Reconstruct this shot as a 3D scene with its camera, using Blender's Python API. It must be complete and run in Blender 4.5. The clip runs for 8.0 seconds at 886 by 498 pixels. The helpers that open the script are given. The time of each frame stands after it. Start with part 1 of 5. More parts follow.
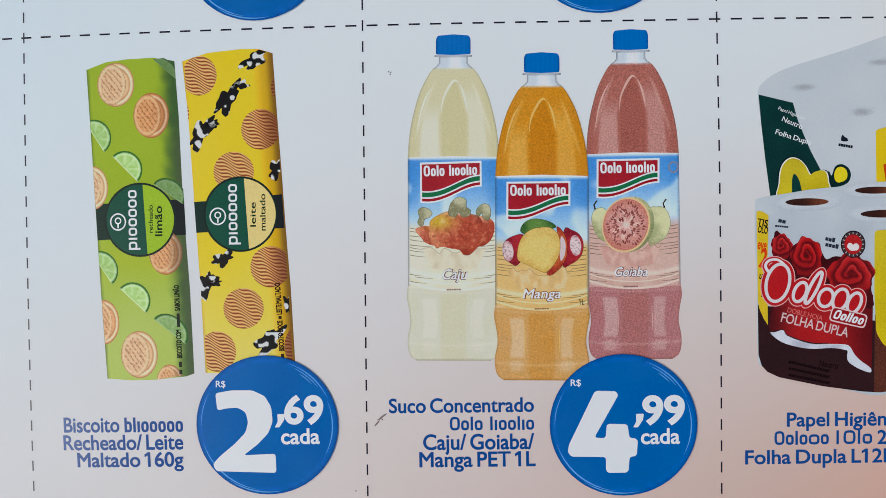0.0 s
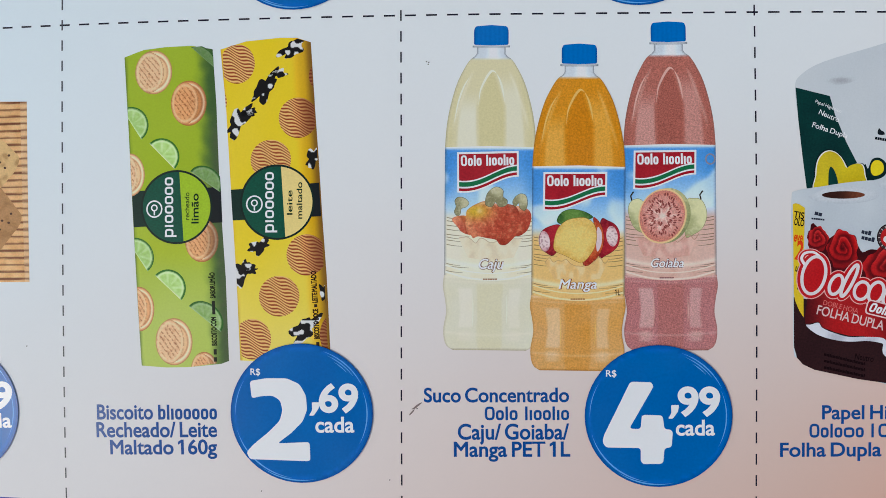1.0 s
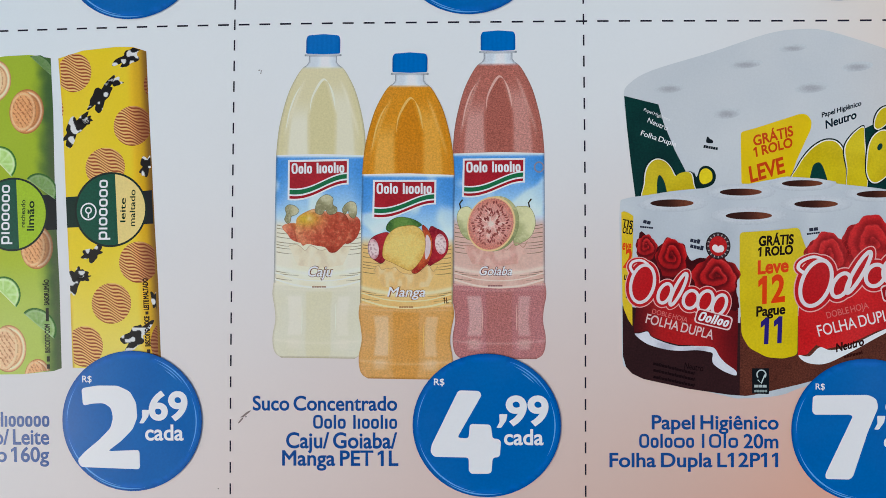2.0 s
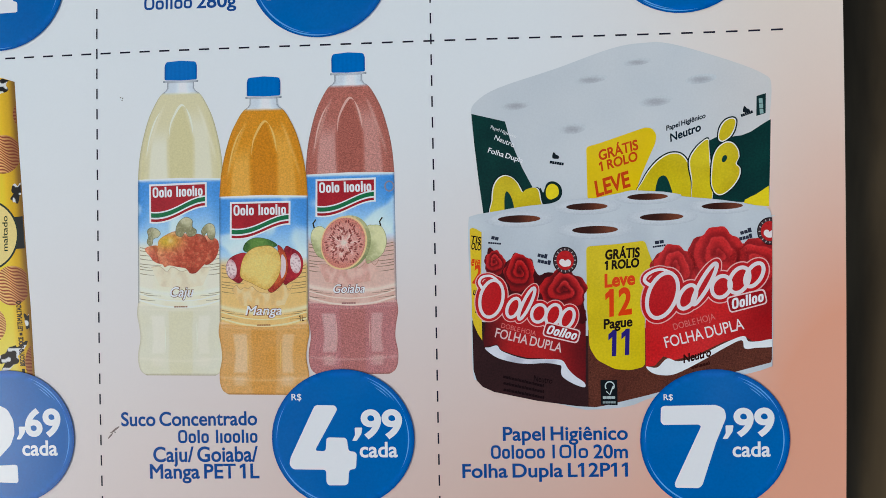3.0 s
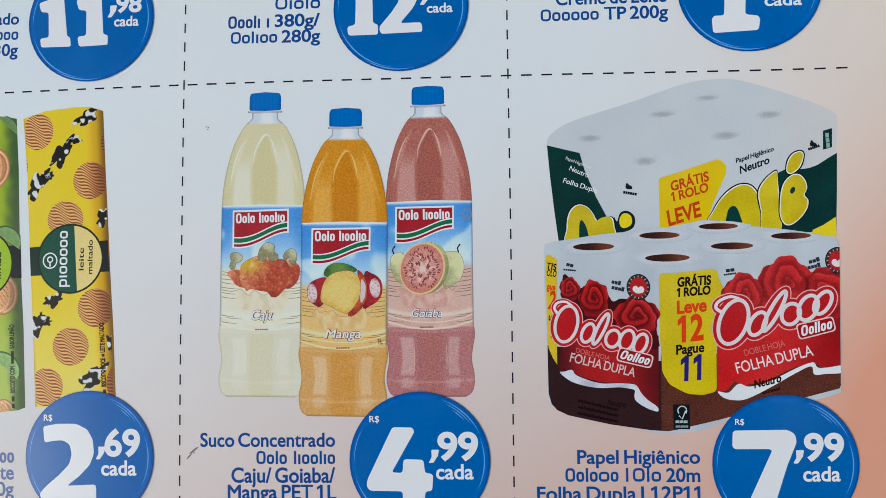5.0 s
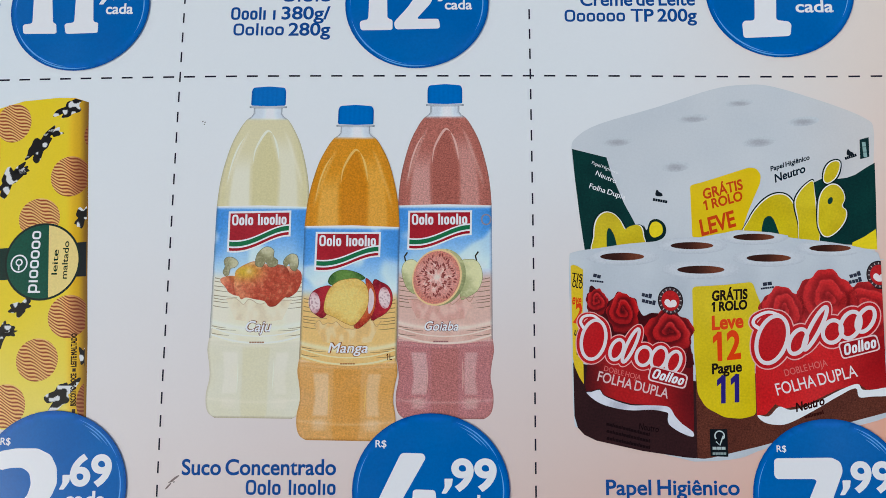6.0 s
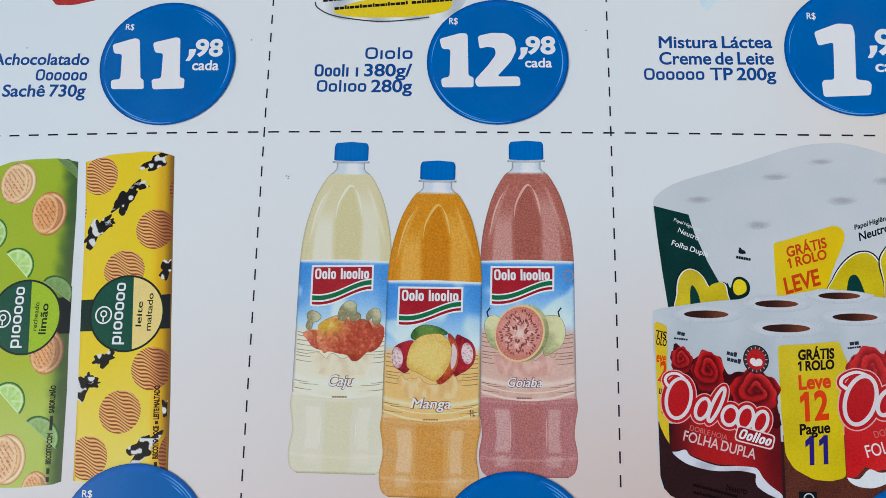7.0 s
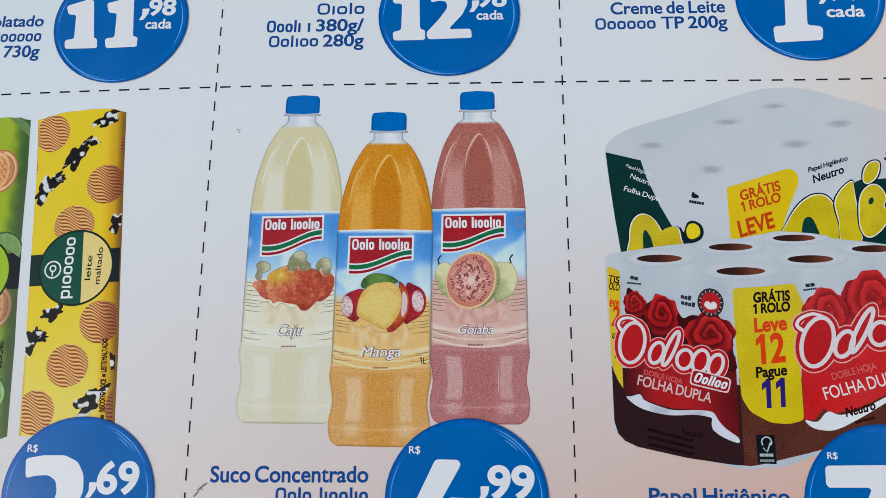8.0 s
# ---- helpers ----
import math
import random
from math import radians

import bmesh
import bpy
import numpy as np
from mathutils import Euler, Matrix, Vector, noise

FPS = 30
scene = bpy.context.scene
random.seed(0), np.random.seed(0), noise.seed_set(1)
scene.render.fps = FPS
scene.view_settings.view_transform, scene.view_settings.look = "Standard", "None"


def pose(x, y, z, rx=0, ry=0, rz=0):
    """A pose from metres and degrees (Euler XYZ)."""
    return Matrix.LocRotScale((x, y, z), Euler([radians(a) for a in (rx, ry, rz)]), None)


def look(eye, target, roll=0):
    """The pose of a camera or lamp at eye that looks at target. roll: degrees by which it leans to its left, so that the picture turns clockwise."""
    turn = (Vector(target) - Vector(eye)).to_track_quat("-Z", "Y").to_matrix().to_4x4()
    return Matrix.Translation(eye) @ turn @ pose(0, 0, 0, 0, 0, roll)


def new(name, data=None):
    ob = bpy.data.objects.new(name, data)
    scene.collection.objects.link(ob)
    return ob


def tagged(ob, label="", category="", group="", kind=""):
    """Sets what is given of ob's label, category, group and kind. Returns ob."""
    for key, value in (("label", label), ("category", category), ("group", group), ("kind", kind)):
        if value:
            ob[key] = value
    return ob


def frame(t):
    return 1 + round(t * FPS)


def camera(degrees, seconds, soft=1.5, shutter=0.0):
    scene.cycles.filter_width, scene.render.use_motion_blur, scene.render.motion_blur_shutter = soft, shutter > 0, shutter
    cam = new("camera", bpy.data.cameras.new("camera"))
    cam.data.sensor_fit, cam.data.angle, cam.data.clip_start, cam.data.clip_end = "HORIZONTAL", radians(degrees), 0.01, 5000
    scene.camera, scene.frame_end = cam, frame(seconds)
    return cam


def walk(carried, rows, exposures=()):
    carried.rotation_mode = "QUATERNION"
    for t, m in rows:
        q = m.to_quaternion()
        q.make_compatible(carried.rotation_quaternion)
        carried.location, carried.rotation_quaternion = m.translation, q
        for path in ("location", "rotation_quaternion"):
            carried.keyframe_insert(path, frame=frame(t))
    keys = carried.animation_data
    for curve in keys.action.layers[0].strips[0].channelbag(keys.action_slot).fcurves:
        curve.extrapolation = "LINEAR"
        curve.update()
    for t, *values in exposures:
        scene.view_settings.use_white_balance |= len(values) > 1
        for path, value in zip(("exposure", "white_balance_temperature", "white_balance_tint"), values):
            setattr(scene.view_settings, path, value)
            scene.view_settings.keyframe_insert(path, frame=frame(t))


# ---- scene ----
cam = camera(57.00, 8.0, soft=0.75)

# The leaflet lies on a table 0.75 m high; DESK is the height of its level at the crossing of the cut lines.
DESK = 0.764
# seconds, eye in metres from the crossing of the cut lines, turn in degrees
ROWS = [
    (0.0, 0.01801, -0.04286, 0.13766, 1.792, 1.999, -0.770),
    (0.1, 0.01642, -0.04316, 0.13843, 1.799, 2.005, -0.667),
    (0.2, 0.01498, -0.04341, 0.13947, 2.079, 1.913, -0.654),
    (0.3, 0.01381, -0.04425, 0.14018, 2.371, 2.108, -0.398),
    (0.4, 0.01255, -0.04419, 0.14086, 2.412, 2.056, -0.257),
    (0.5, 0.01131, -0.04516, 0.14027, 2.467, 1.696, -0.112),
    (0.6, 0.01136, -0.04548, 0.13953, 2.315, 1.971, 0.060),
    (0.8, 0.01184, -0.04540, 0.13886, 2.401, 1.838, -0.154),
    (1.0, 0.01174, -0.04580, 0.13800, 2.306, 1.949, -0.235),
    (1.1, 0.01113, -0.04631, 0.13827, 2.579, 1.771, -0.292),
    (1.2, 0.01283, -0.04677, 0.13754, 2.783, 2.492, -0.234),
    (1.3, 0.01325, -0.04556, 0.13716, 2.636, 2.368, -0.289),
    (1.4, 0.01529, -0.04563, 0.13739, 2.807, 2.469, -0.233),
    (1.5, 0.01835, -0.04596, 0.13672, 2.904, 1.937, -0.212),
    (1.6, 0.02370, -0.04653, 0.13602, 3.378, 2.121, -0.128),
    (1.7, 0.02768, -0.04574, 0.13648, 3.298, 1.935, -0.123),
    (1.8, 0.03298, -0.04648, 0.13642, 3.693, 2.304, -0.194),
    (1.9, 0.03822, -0.04706, 0.13669, 3.844, 2.617, -0.253),
    (2.0, 0.04208, -0.04782, 0.13663, 3.662, 2.547, -0.053),
    (2.1, 0.04745, -0.04854, 0.13536, 3.531, 3.368, -0.029),
    (2.2, 0.05187, -0.04897, 0.13408, 3.903, 4.080, 0.077),
    (2.467, 0.06132, -0.04830, 0.13432, 3.647, 4.673, -0.112),
    (2.733, 0.06890, -0.04517, 0.13611, 2.951, 4.913, -0.635),
    (3.033, 0.07322, -0.04201, 0.13835, 2.343, 4.943, -1.127),
    (3.3, 0.07289, -0.04123, 0.13995, 2.349, 4.903, -1.220),
    (3.4, 0.07140, -0.04256, 0.14102, 2.848, 5.207, -1.310),
    (3.5, 0.06980, -0.04384, 0.14099, 3.119, 5.095, -1.093),
    (3.6, 0.06856, -0.04391, 0.14208, 3.347, 5.241, -1.042),
    (3.8, 0.06525, -0.04436, 0.14222, 3.585, 4.880, -0.717),
    (4.0, 0.06431, -0.04534, 0.14248, 3.801, 4.988, -0.652),
    (4.2, 0.06337, -0.04453, 0.14219, 3.642, 4.987, -0.630),
    (4.5, 0.06138, -0.04355, 0.14287, 3.558, 4.783, -0.529),
    (4.6, 0.06091, -0.04350, 0.14293, 3.592, 4.879, -0.496),
    (4.7, 0.06121, -0.04450, 0.14399, 4.293, 5.134, -0.584),
    (4.967, 0.05983, -0.04448, 0.14370, 5.033, 4.792, -0.588),
    (5.267, 0.05761, -0.04495, 0.14205, 6.529, 3.966, -0.600),
    (5.533, 0.05499, -0.04628, 0.13942, 8.136, 3.016, -0.544),
    (5.8, 0.05245, -0.04888, 0.13615, 9.211, 2.306, -0.342),
    (5.9, 0.04978, -0.05154, 0.13356, 9.979, 1.743, -0.195),
    (6.0, 0.04838, -0.05429, 0.13112, 10.395, 1.417, 0.053),
    (6.1, 0.04817, -0.05475, 0.12998, 10.272, 1.467, 0.182),
    (6.2, 0.04829, -0.05457, 0.12999, 10.512, 1.693, 0.400),
    (6.3, 0.04897, -0.05428, 0.13062, 11.493, 2.245, 0.609),
    (6.4, 0.04759, -0.05409, 0.13035, 12.317, 1.872, 0.704),
    (6.5, 0.04639, -0.05409, 0.12972, 12.587, 2.102, 0.736),
    (6.6, 0.04505, -0.05285, 0.12960, 12.204, 2.220, 0.747),
    (6.7, 0.04336, -0.05225, 0.13034, 12.660, 2.254, 0.600),
    (6.8, 0.04169, -0.05190, 0.13088, 12.936, 2.463, 0.653),
    (6.9, 0.03930, -0.05165, 0.13134, 13.150, 2.272, 0.717),
    (7.0, 0.03733, -0.05194, 0.13235, 13.216, 2.364, 0.770),
    (7.1, 0.03677, -0.05294, 0.13199, 13.503, 2.604, 1.034),
    (7.2, 0.03758, -0.05365, 0.13124, 13.686, 2.929, 1.173),
    (7.3, 0.03805, -0.05467, 0.13145, 13.935, 2.493, 0.995),
    (7.4, 0.04040, -0.05573, 0.13075, 14.146, 2.708, 0.985),
    (7.5, 0.04253, -0.05738, 0.12993, 14.535, 2.553, 0.941),
    (7.6, 0.04505, -0.05744, 0.12990, 14.292, 2.631, 0.690),
    (7.7, 0.04676, -0.05821, 0.13048, 14.530, 2.616, 0.431),
    (7.8, 0.04775, -0.06008, 0.13013, 15.429, 2.687, 0.287),
    (7.9, 0.04676, -0.06238, 0.12891, 15.561, 2.649, 0.012),
    (8.0, 0.04617, -0.06449, 0.12747, 15.252, 2.896, 0.153),
]
walk(cam, [(t, pose(x, y, DESK + z, rx, ry, rz)) for t, x, y, z, rx, ry, rz in ROWS],
     [(0.0, -0.04, 6440, 5), (2.2, -0.03, 6440, 5), (3.4, -0.04, 6370, 3), (4.7, -0.04, 6370, 3), (6.2, -0.01, 6370, 5), (8.0, 0.0, 6370, 5)])

# ---- light: an open, softly lit terrace under a bright hazy sky ----
SUN_HEIGHT, SUN_SIDE = 44.0, -108.0
world = bpy.data.worlds.new("sky")
scene.world = world
world.use_nodes = True
sky = world.node_tree.nodes.new("ShaderNodeTexSky")
sky.sky_type, sky.sun_disc = "NISHITA", False
sky.sun_elevation, sky.sun_rotation = radians(SUN_HEIGHT), radians(SUN_SIDE)
sky.dust_density, sky.air_density = 3.0, 1.0
world.node_tree.links.new(sky.outputs[0], world.node_tree.nodes["Background"].inputs[0])
world.node_tree.nodes["Background"].inputs[1].default_value = 0.12
lamp = bpy.data.lights.new("sun", "SUN")
lamp.energy, lamp.angle, lamp.color = 1.0, radians(16), (1.0, 0.95, 0.88)
sun = new("sun", lamp)
_a, _e = radians(SUN_SIDE), radians(SUN_HEIGHT)
sun.matrix_world = look((3 * math.sin(_a) * math.cos(_e), 3 * math.cos(_a) * math.cos(_e), 0.75 + 3 * math.sin(_e)), (0, 0, 0.75))

# ---- materials ----


def material(name, rough=0.5):
    m = bpy.data.materials.new(name)
    m.use_nodes = True
    t = m.node_tree
    b = t.nodes["Principled BSDF"]
    b.inputs["Roughness"].default_value = rough
    b.inputs["Specular IOR Level"].default_value = 0.27
    return m, t, b


def node(t, kind, **inputs):
    n = t.nodes.new(kind)
    for k, v in inputs.items():
        n.inputs[k.replace("_", " ")].default_value = v
    return n


def math_node(t, op, a, b=None):
    n = t.nodes.new("ShaderNodeMath")
    n.operation = op
    for i, v in enumerate((a, b)):
        if v is None:
            continue
        if isinstance(v, (int, float)):
            n.inputs[i].default_value = v
        else:
            t.links.new(v, n.inputs[i])
    return n.outputs[0]


def smooth(t, v, lo, hi):
    n = t.nodes.new("ShaderNodeMapRange")
    n.interpolation_type = "SMOOTHSTEP"
    n.inputs[1].default_value, n.inputs[2].default_value = lo, hi
    t.links.new(v, n.inputs[0])
    return n.outputs[0]


def mix(t, fac, a, b, blend="MIX"):
    n = t.nodes.new("ShaderNodeMix")
    n.data_type, n.blend_type = "RGBA", blend
    for i, v in ((0, fac), (6, a), (7, b)):
        if isinstance(v, (int, float)):
            n.inputs[i].default_value = v
        elif isinstance(v, tuple):
            n.inputs[i].default_value = (*v, 1)
        else:
            t.links.new(v, n.inputs[i])
    return n.outputs[2]


GAIN = 1.22


def lin(c):
    """Printed colour, 0 to 255, as reflectance."""
    out = []
    for v in c:
        k = (v / 255) / 12.92 if v < 10.3 else ((v / 255 + 0.055) / 1.055) ** 2.4
        out.append(min(0.9, GAIN * 1.09 * max(k, 0.0) ** 1.25))
    return tuple(out)


def coated(t, b, bump=0.02):
    """Fine waviness of thin coated paper, shared by the sheet and the inks."""
    co = t.nodes.new("ShaderNodeTexCoord")
    n1 = node(t, "ShaderNodeTexNoise", Scale=45.0, Detail=3.0)
    n2 = node(t, "ShaderNodeTexNoise", Scale=2400.0, Detail=2.0)
    for n in (n1, n2):
        t.links.new(co.outputs["Object"], n.inputs["Vector"])
    s = math_node(t, "ADD", math_node(t, "MULTIPLY", n1.outputs[0], 1.0), math_node(t, "MULTIPLY", n2.outputs[0], 0.02))
    bu = node(t, "ShaderNodeBump", Strength=bump, Distance=0.004)
    t.links.new(s, bu.inputs["Height"])
    t.links.new(bu.outputs[0], b.inputs["Normal"])
    return co, n1, n2


def ink_material(name, dots, rough, gloss=0.17, fine=2400.0):
    """Process ink: the colour of the artwork, broken up by a screen of dots, with a little mottle."""
    m, t, b = material(name, rough)
    b.inputs["Specular IOR Level"].default_value = gloss
    co, n1, n2 = coated(t, b)
    n2.inputs["Scale"].default_value = fine
    at = t.nodes.new("ShaderNodeAttribute")
    at.attribute_name = "ink"
    turn = node(t, "ShaderNodeMapping", Rotation=(0, 0, radians(40)), Scale=(19000.0, 19000.0, 19000.0))
    t.links.new(co.outputs["Object"], turn.inputs[0])
    xyz = t.nodes.new("ShaderNodeSeparateXYZ")
    t.links.new(turn.outputs[0], xyz.inputs[0])
    w = math_node(t, "MULTIPLY", math_node(t, "SINE", xyz.outputs[0]), math_node(t, "SINE", xyz.outputs[1]))
    grain = math_node(t, "SUBTRACT", n2.outputs[0], 0.5)
    w = math_node(t, "ADD", math_node(t, "MULTIPLY", w, 0.4), math_node(t, "MULTIPLY", grain, 6.0))
    bw = t.nodes.new("ShaderNodeRGBToBW")
    t.links.new(at.outputs["Color"], bw.inputs[0])
    w = math_node(t, "MULTIPLY", w, math_node(t, "MAXIMUM", math_node(t, "SUBTRACT", 1.0, math_node(t, "MULTIPLY", bw.outputs[0], 1.05)), 0.12))
    k = math_node(t, "ADD", 1.0, math_node(t, "MULTIPLY", w, dots))
    hsv = node(t, "ShaderNodeHueSaturation")
    t.links.new(at.outputs["Color"], hsv.inputs["Color"])
    t.links.new(k, hsv.inputs["Value"])
    blot = math_node(t, "ADD", 0.95, math_node(t, "MULTIPLY", n1.outputs[0], 0.1))
    t.links.new(blot, hsv.inputs["Saturation"])
    t.links.new(hsv.outputs[0], b.inputs["Base Color"])
    return m


INK = ink_material("printed_picture", 0.15, 0.42, fine=3200.0)
COARSE = ink_material("coarse_screen", 0.23, 0.42, fine=3600.0)
STIPPLE = ink_material("stippled_screen", 0.36, 0.42, fine=4600.0)
SMOOTH = ink_material("fine_screen", 0.06, 0.42, fine=3200.0)
SOLID = ink_material("printed_solid", 0.05, 0.24, 0.13)

# the sheet: bluish-white coated stock, cool light painted in at its left, with a peach tint printed towards its foot
# and its outer edge
PAPER, t_, b_ = material("coated_paper", 0.55)
co_, n1_, n2_ = coated(t_, b_)
p_ = t_.nodes.new("ShaderNodeSeparateXYZ")
t_.links.new(co_.outputs["Object"], p_.inputs[0])
warp_ = math_node(t_, "MULTIPLY", math_node(t_, "SUBTRACT", n1_.outputs[0], 0.5), 0.012)
y_ = math_node(t_, "ADD", p_.outputs[1], warp_)
x_ = math_node(t_, "ADD", p_.outputs[0], warp_)
foot_ = math_node(t_, "MULTIPLY", smooth(t_, y_, 0.0, -0.1), math_node(t_, "ADD", 0.3, math_node(t_, "MULTIPLY", smooth(t_, x_, -0.06, 0.12), 0.65)))
edge_ = math_node(t_, "MULTIPLY", smooth(t_, x_, 0.103, 0.13), smooth(t_, y_, 0.02, -0.075))
side_ = math_node(t_, "MULTIPLY", smooth(t_, x_, 0.06, 0.125), 0.12)
cream_ = math_node(t_, "MULTIPLY", smooth(t_, x_, 0.08, 0.124), 0.6)
tint_ = math_node(t_, "MINIMUM", math_node(t_, "ADD", math_node(t_, "ADD", math_node(t_, "MULTIPLY", foot_, 0.95), math_node(t_, "MULTIPLY", edge_, 0.6)), side_), 1.0)
# bluer base colour towards the left, painted in for cool light there
cool_light_ = mix(t_, smooth(t_, x_, 0.005, -0.1), lin((219, 224, 224)), lin((205, 217, 224)))
peach_ = mix(t_, smooth(t_, x_, 0.06, 0.12), lin((206, 162, 138)), lin((219, 165, 140)))
base_ = mix(t_, tint_, mix(t_, cream_, cool_light_, lin((225, 210, 194))), peach_)
speck_ = mix(t_, math_node(t_, "MULTIPLY", n2_.outputs[0], 0.06), base_, (0.5, 0.48, 0.46))
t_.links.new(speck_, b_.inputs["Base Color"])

WOOD, t_, b_ = material("dark_stained_wood", 0.75)
b_.inputs["Specular IOR Level"].default_value = 0.2
co_ = t_.nodes.new("ShaderNodeTexCoord")
map_ = node(t_, "ShaderNodeMapping", Scale=(9.0, 1.6, 9.0))
t_.links.new(co_.outputs["Object"], map_.inputs[0])
grain_ = node(t_, "ShaderNodeTexNoise", Scale=9.0, Detail=6.0, Distortion=0.6)
t_.links.new(map_.outputs[0], grain_.inputs["Vector"])
ramp_ = t_.nodes.new("ShaderNodeValToRGB")
ramp_.color_ramp.elements[0].position, ramp_.color_ramp.elements[1].position = 0.3, 0.72
ramp_.color_ramp.elements[0].color, ramp_.color_ramp.elements[1].color = (0.045, 0.03, 0.014, 1), (0.135, 0.092, 0.046, 1)
t_.links.new(grain_.outputs[0], ramp_.inputs[0])
t_.links.new(ramp_.outputs[0], b_.inputs["Base Color"])
bump_ = node(t_, "ShaderNodeBump", Strength=0.15, Distance=0.001)
t_.links.new(grain_.outputs[0], bump_.inputs["Height"])
t_.links.new(bump_.outputs[0], b_.inputs["Normal"])

STONE, t_, b_ = material("grey_paving", 0.8)
co_ = t_.nodes.new("ShaderNodeTexCoord")
n_ = node(t_, "ShaderNodeTexNoise", Scale=3.0, Detail=8.0)
t_.links.new(co_.outputs["Object"], n_.inputs["Vector"])
t_.links.new(mix(t_, n_.outputs[0], (0.22, 0.21, 0.2), (0.38, 0.37, 0.35)), b_.inputs["Base Color"])

# ---- the sheet's form: it bulges softly between its corners ----
BEND = (0.7032, -0.9307, -1.2463, 0.5062, -0.5370)


def rise(x, y):
    """Height in mm of the sheet at a place in mm."""
    u = min(max(x / 60, -1.25), 2.15)
    v = min(max(y / 60, -1.5), 0.7)
    return BEND[0] * u * (1 - u) + BEND[1] * u * (1 - u) * v + BEND[2] * v * v + BEND[3] * u * v + BEND[4] * u * u * (1 - u)


LAYER = 0.007
STACK = 0  # levels added to what is printed over another picture


def lift(x, y, level):
    return Vector((x / 1000, y / 1000, DESK + (rise(x, y) + LAYER * level) / 1000))


# ---- drawing in ink: all places in mm on the sheet ----


def spline(pts, n=6, closed=True):
    """A smooth line through the points."""
    out, m = [], len(pts)
    for i in range(m if closed else m - 1):
        if closed:
            a, b, c, d = (pts[(i + k) % m] for k in (-1, 0, 1, 2))
        else:
            a, b, c, d = pts[max(i - 1, 0)], pts[i], pts[i + 1], pts[min(i + 2, m - 1)]
        for k in range(n):
            s = k / n
            out.append(tuple(0.5 * (2 * b[j] + (c[j] - a[j]) * s + (2 * a[j] - 5 * b[j] + 4 * c[j] - d[j]) * s * s + (3 * b[j] - a[j] - 3 * c[j] + d[j]) * s ** 3) for j in (0, 1)))
    if not closed:
        out.append(tuple(pts[-1]))
    return out


def rounded(pts, r=0.4, n=4):
    """A polygon with its corners rounded."""
    out, m = [], len(pts)
    for i in range(m):
        p, q, s = (Vector(pts[(i + k) % m]) for k in (-1, 0, 1))
        a, b = p - q, s - q
        k = min(r, 0.45 * a.length, 0.45 * b.length)
        a, b = q + a.normalized() * k, q + b.normalized() * k
        for j in range(n + 1):
            w = j / n
            out.append(tuple((1 - w) ** 2 * a + 2 * w * (1 - w) * q + w * w * b))
    return out


def oval(c, rx, ry, turn=0, n=40, a0=0, a1=360):
    ca, sa = math.cos(radians(turn)), math.sin(radians(turn))
    full = a1 - a0 >= 360
    out = []
    for i in range(n if full else n + 1):
        a = radians(a0 + (a1 - a0) * i / n)
        x, y = rx * math.cos(a), ry * math.sin(a)
        out.append((c[0] + x * ca - y * sa, c[1] + x * sa + y * ca))
    return out


def stroke(pts, w0, w1=None, closed=False, taper=False):
    """A line of ink of some width, as a band of quads."""
    faces, n = [], len(pts)
    w1 = w0 if w1 is None else w1
    rims = []
    for i in range(n):
        a = Vector(pts[(i - 1) % n] if closed or i else pts[0])
        b = Vector(pts[(i + 1) % n] if closed or i < n - 1 else pts[-1])
        d = (b - a).normalized()
        k = i / max(n - 1, 1)
        w = (w0 + (w1 - w0) * k) / 2 * (math.sin(math.pi * min(max(k, 0.02), 0.98)) if taper else 1)
        o = Vector((-d.y, d.x)) * w
        p = Vector(pts[i])
        rims.append((tuple(p + o), tuple(p - o)))
    for i in range(n if closed else n - 1):
        (a, b), (c, d) = rims[i], rims[(i + 1) % n]
        faces.append([a, b, d, c])
    return faces


def clipped(pts, border):
    """The part of an outline inside a convex, anticlockwise border."""
    for i in range(len(border)):
        a, b = border[i], border[(i + 1) % len(border)]
        nx, ny = -(b[1] - a[1]), b[0] - a[0]
        out = []
        for j in range(len(pts)):
            p, q = pts[j], pts[(j + 1) % len(pts)]
            dp = (p[0] - a[0]) * nx + (p[1] - a[1]) * ny
            dq = (q[0] - a[0]) * nx + (q[1] - a[1]) * ny
            if dp >= 0:
                out.append(p)
            if (dp >= 0) != (dq >= 0):
                k = dp / (dp - dq)
                out.append((p[0] + k * (q[0] - p[0]), p[1] + k * (q[1] - p[1])))
        pts = out
        if not pts:
            return pts
    return pts


def ccw(pts):
    s = sum(pts[i - 1][0] * pts[i][1] - pts[i][0] * pts[i - 1][1] for i in range(len(pts)))
    return pts if s > 0 else pts[::-1]


def finish(name, bm, colour, level, parent, mat, label):
    me = bpy.data.meshes.new(name)
    flat = [(v.co.x, v.co.y) for v in bm.verts]
    for v in bm.verts:
        v.co = lift(v.co.x, v.co.y, level + STACK)
    bm.normal_update()
    for f in bm.faces:
        if f.normal.z < 0:
            f.normal_flip()
    bm.to_mesh(me)
    bm.free()
    data = me.attributes.new("ink", "FLOAT_COLOR", "POINT").data
    for i, (x, y) in enumerate(flat):
        data[i].color = (*lin(colour(x, y) if callable(colour) else colour), 1)
    me.materials.append(mat)
    ob = new(name, me)
    while parent.parent and parent.parent.parent:
        parent = parent.parent
    ob.parent = parent
    if label:
        tagged(ob, label)
    return ob


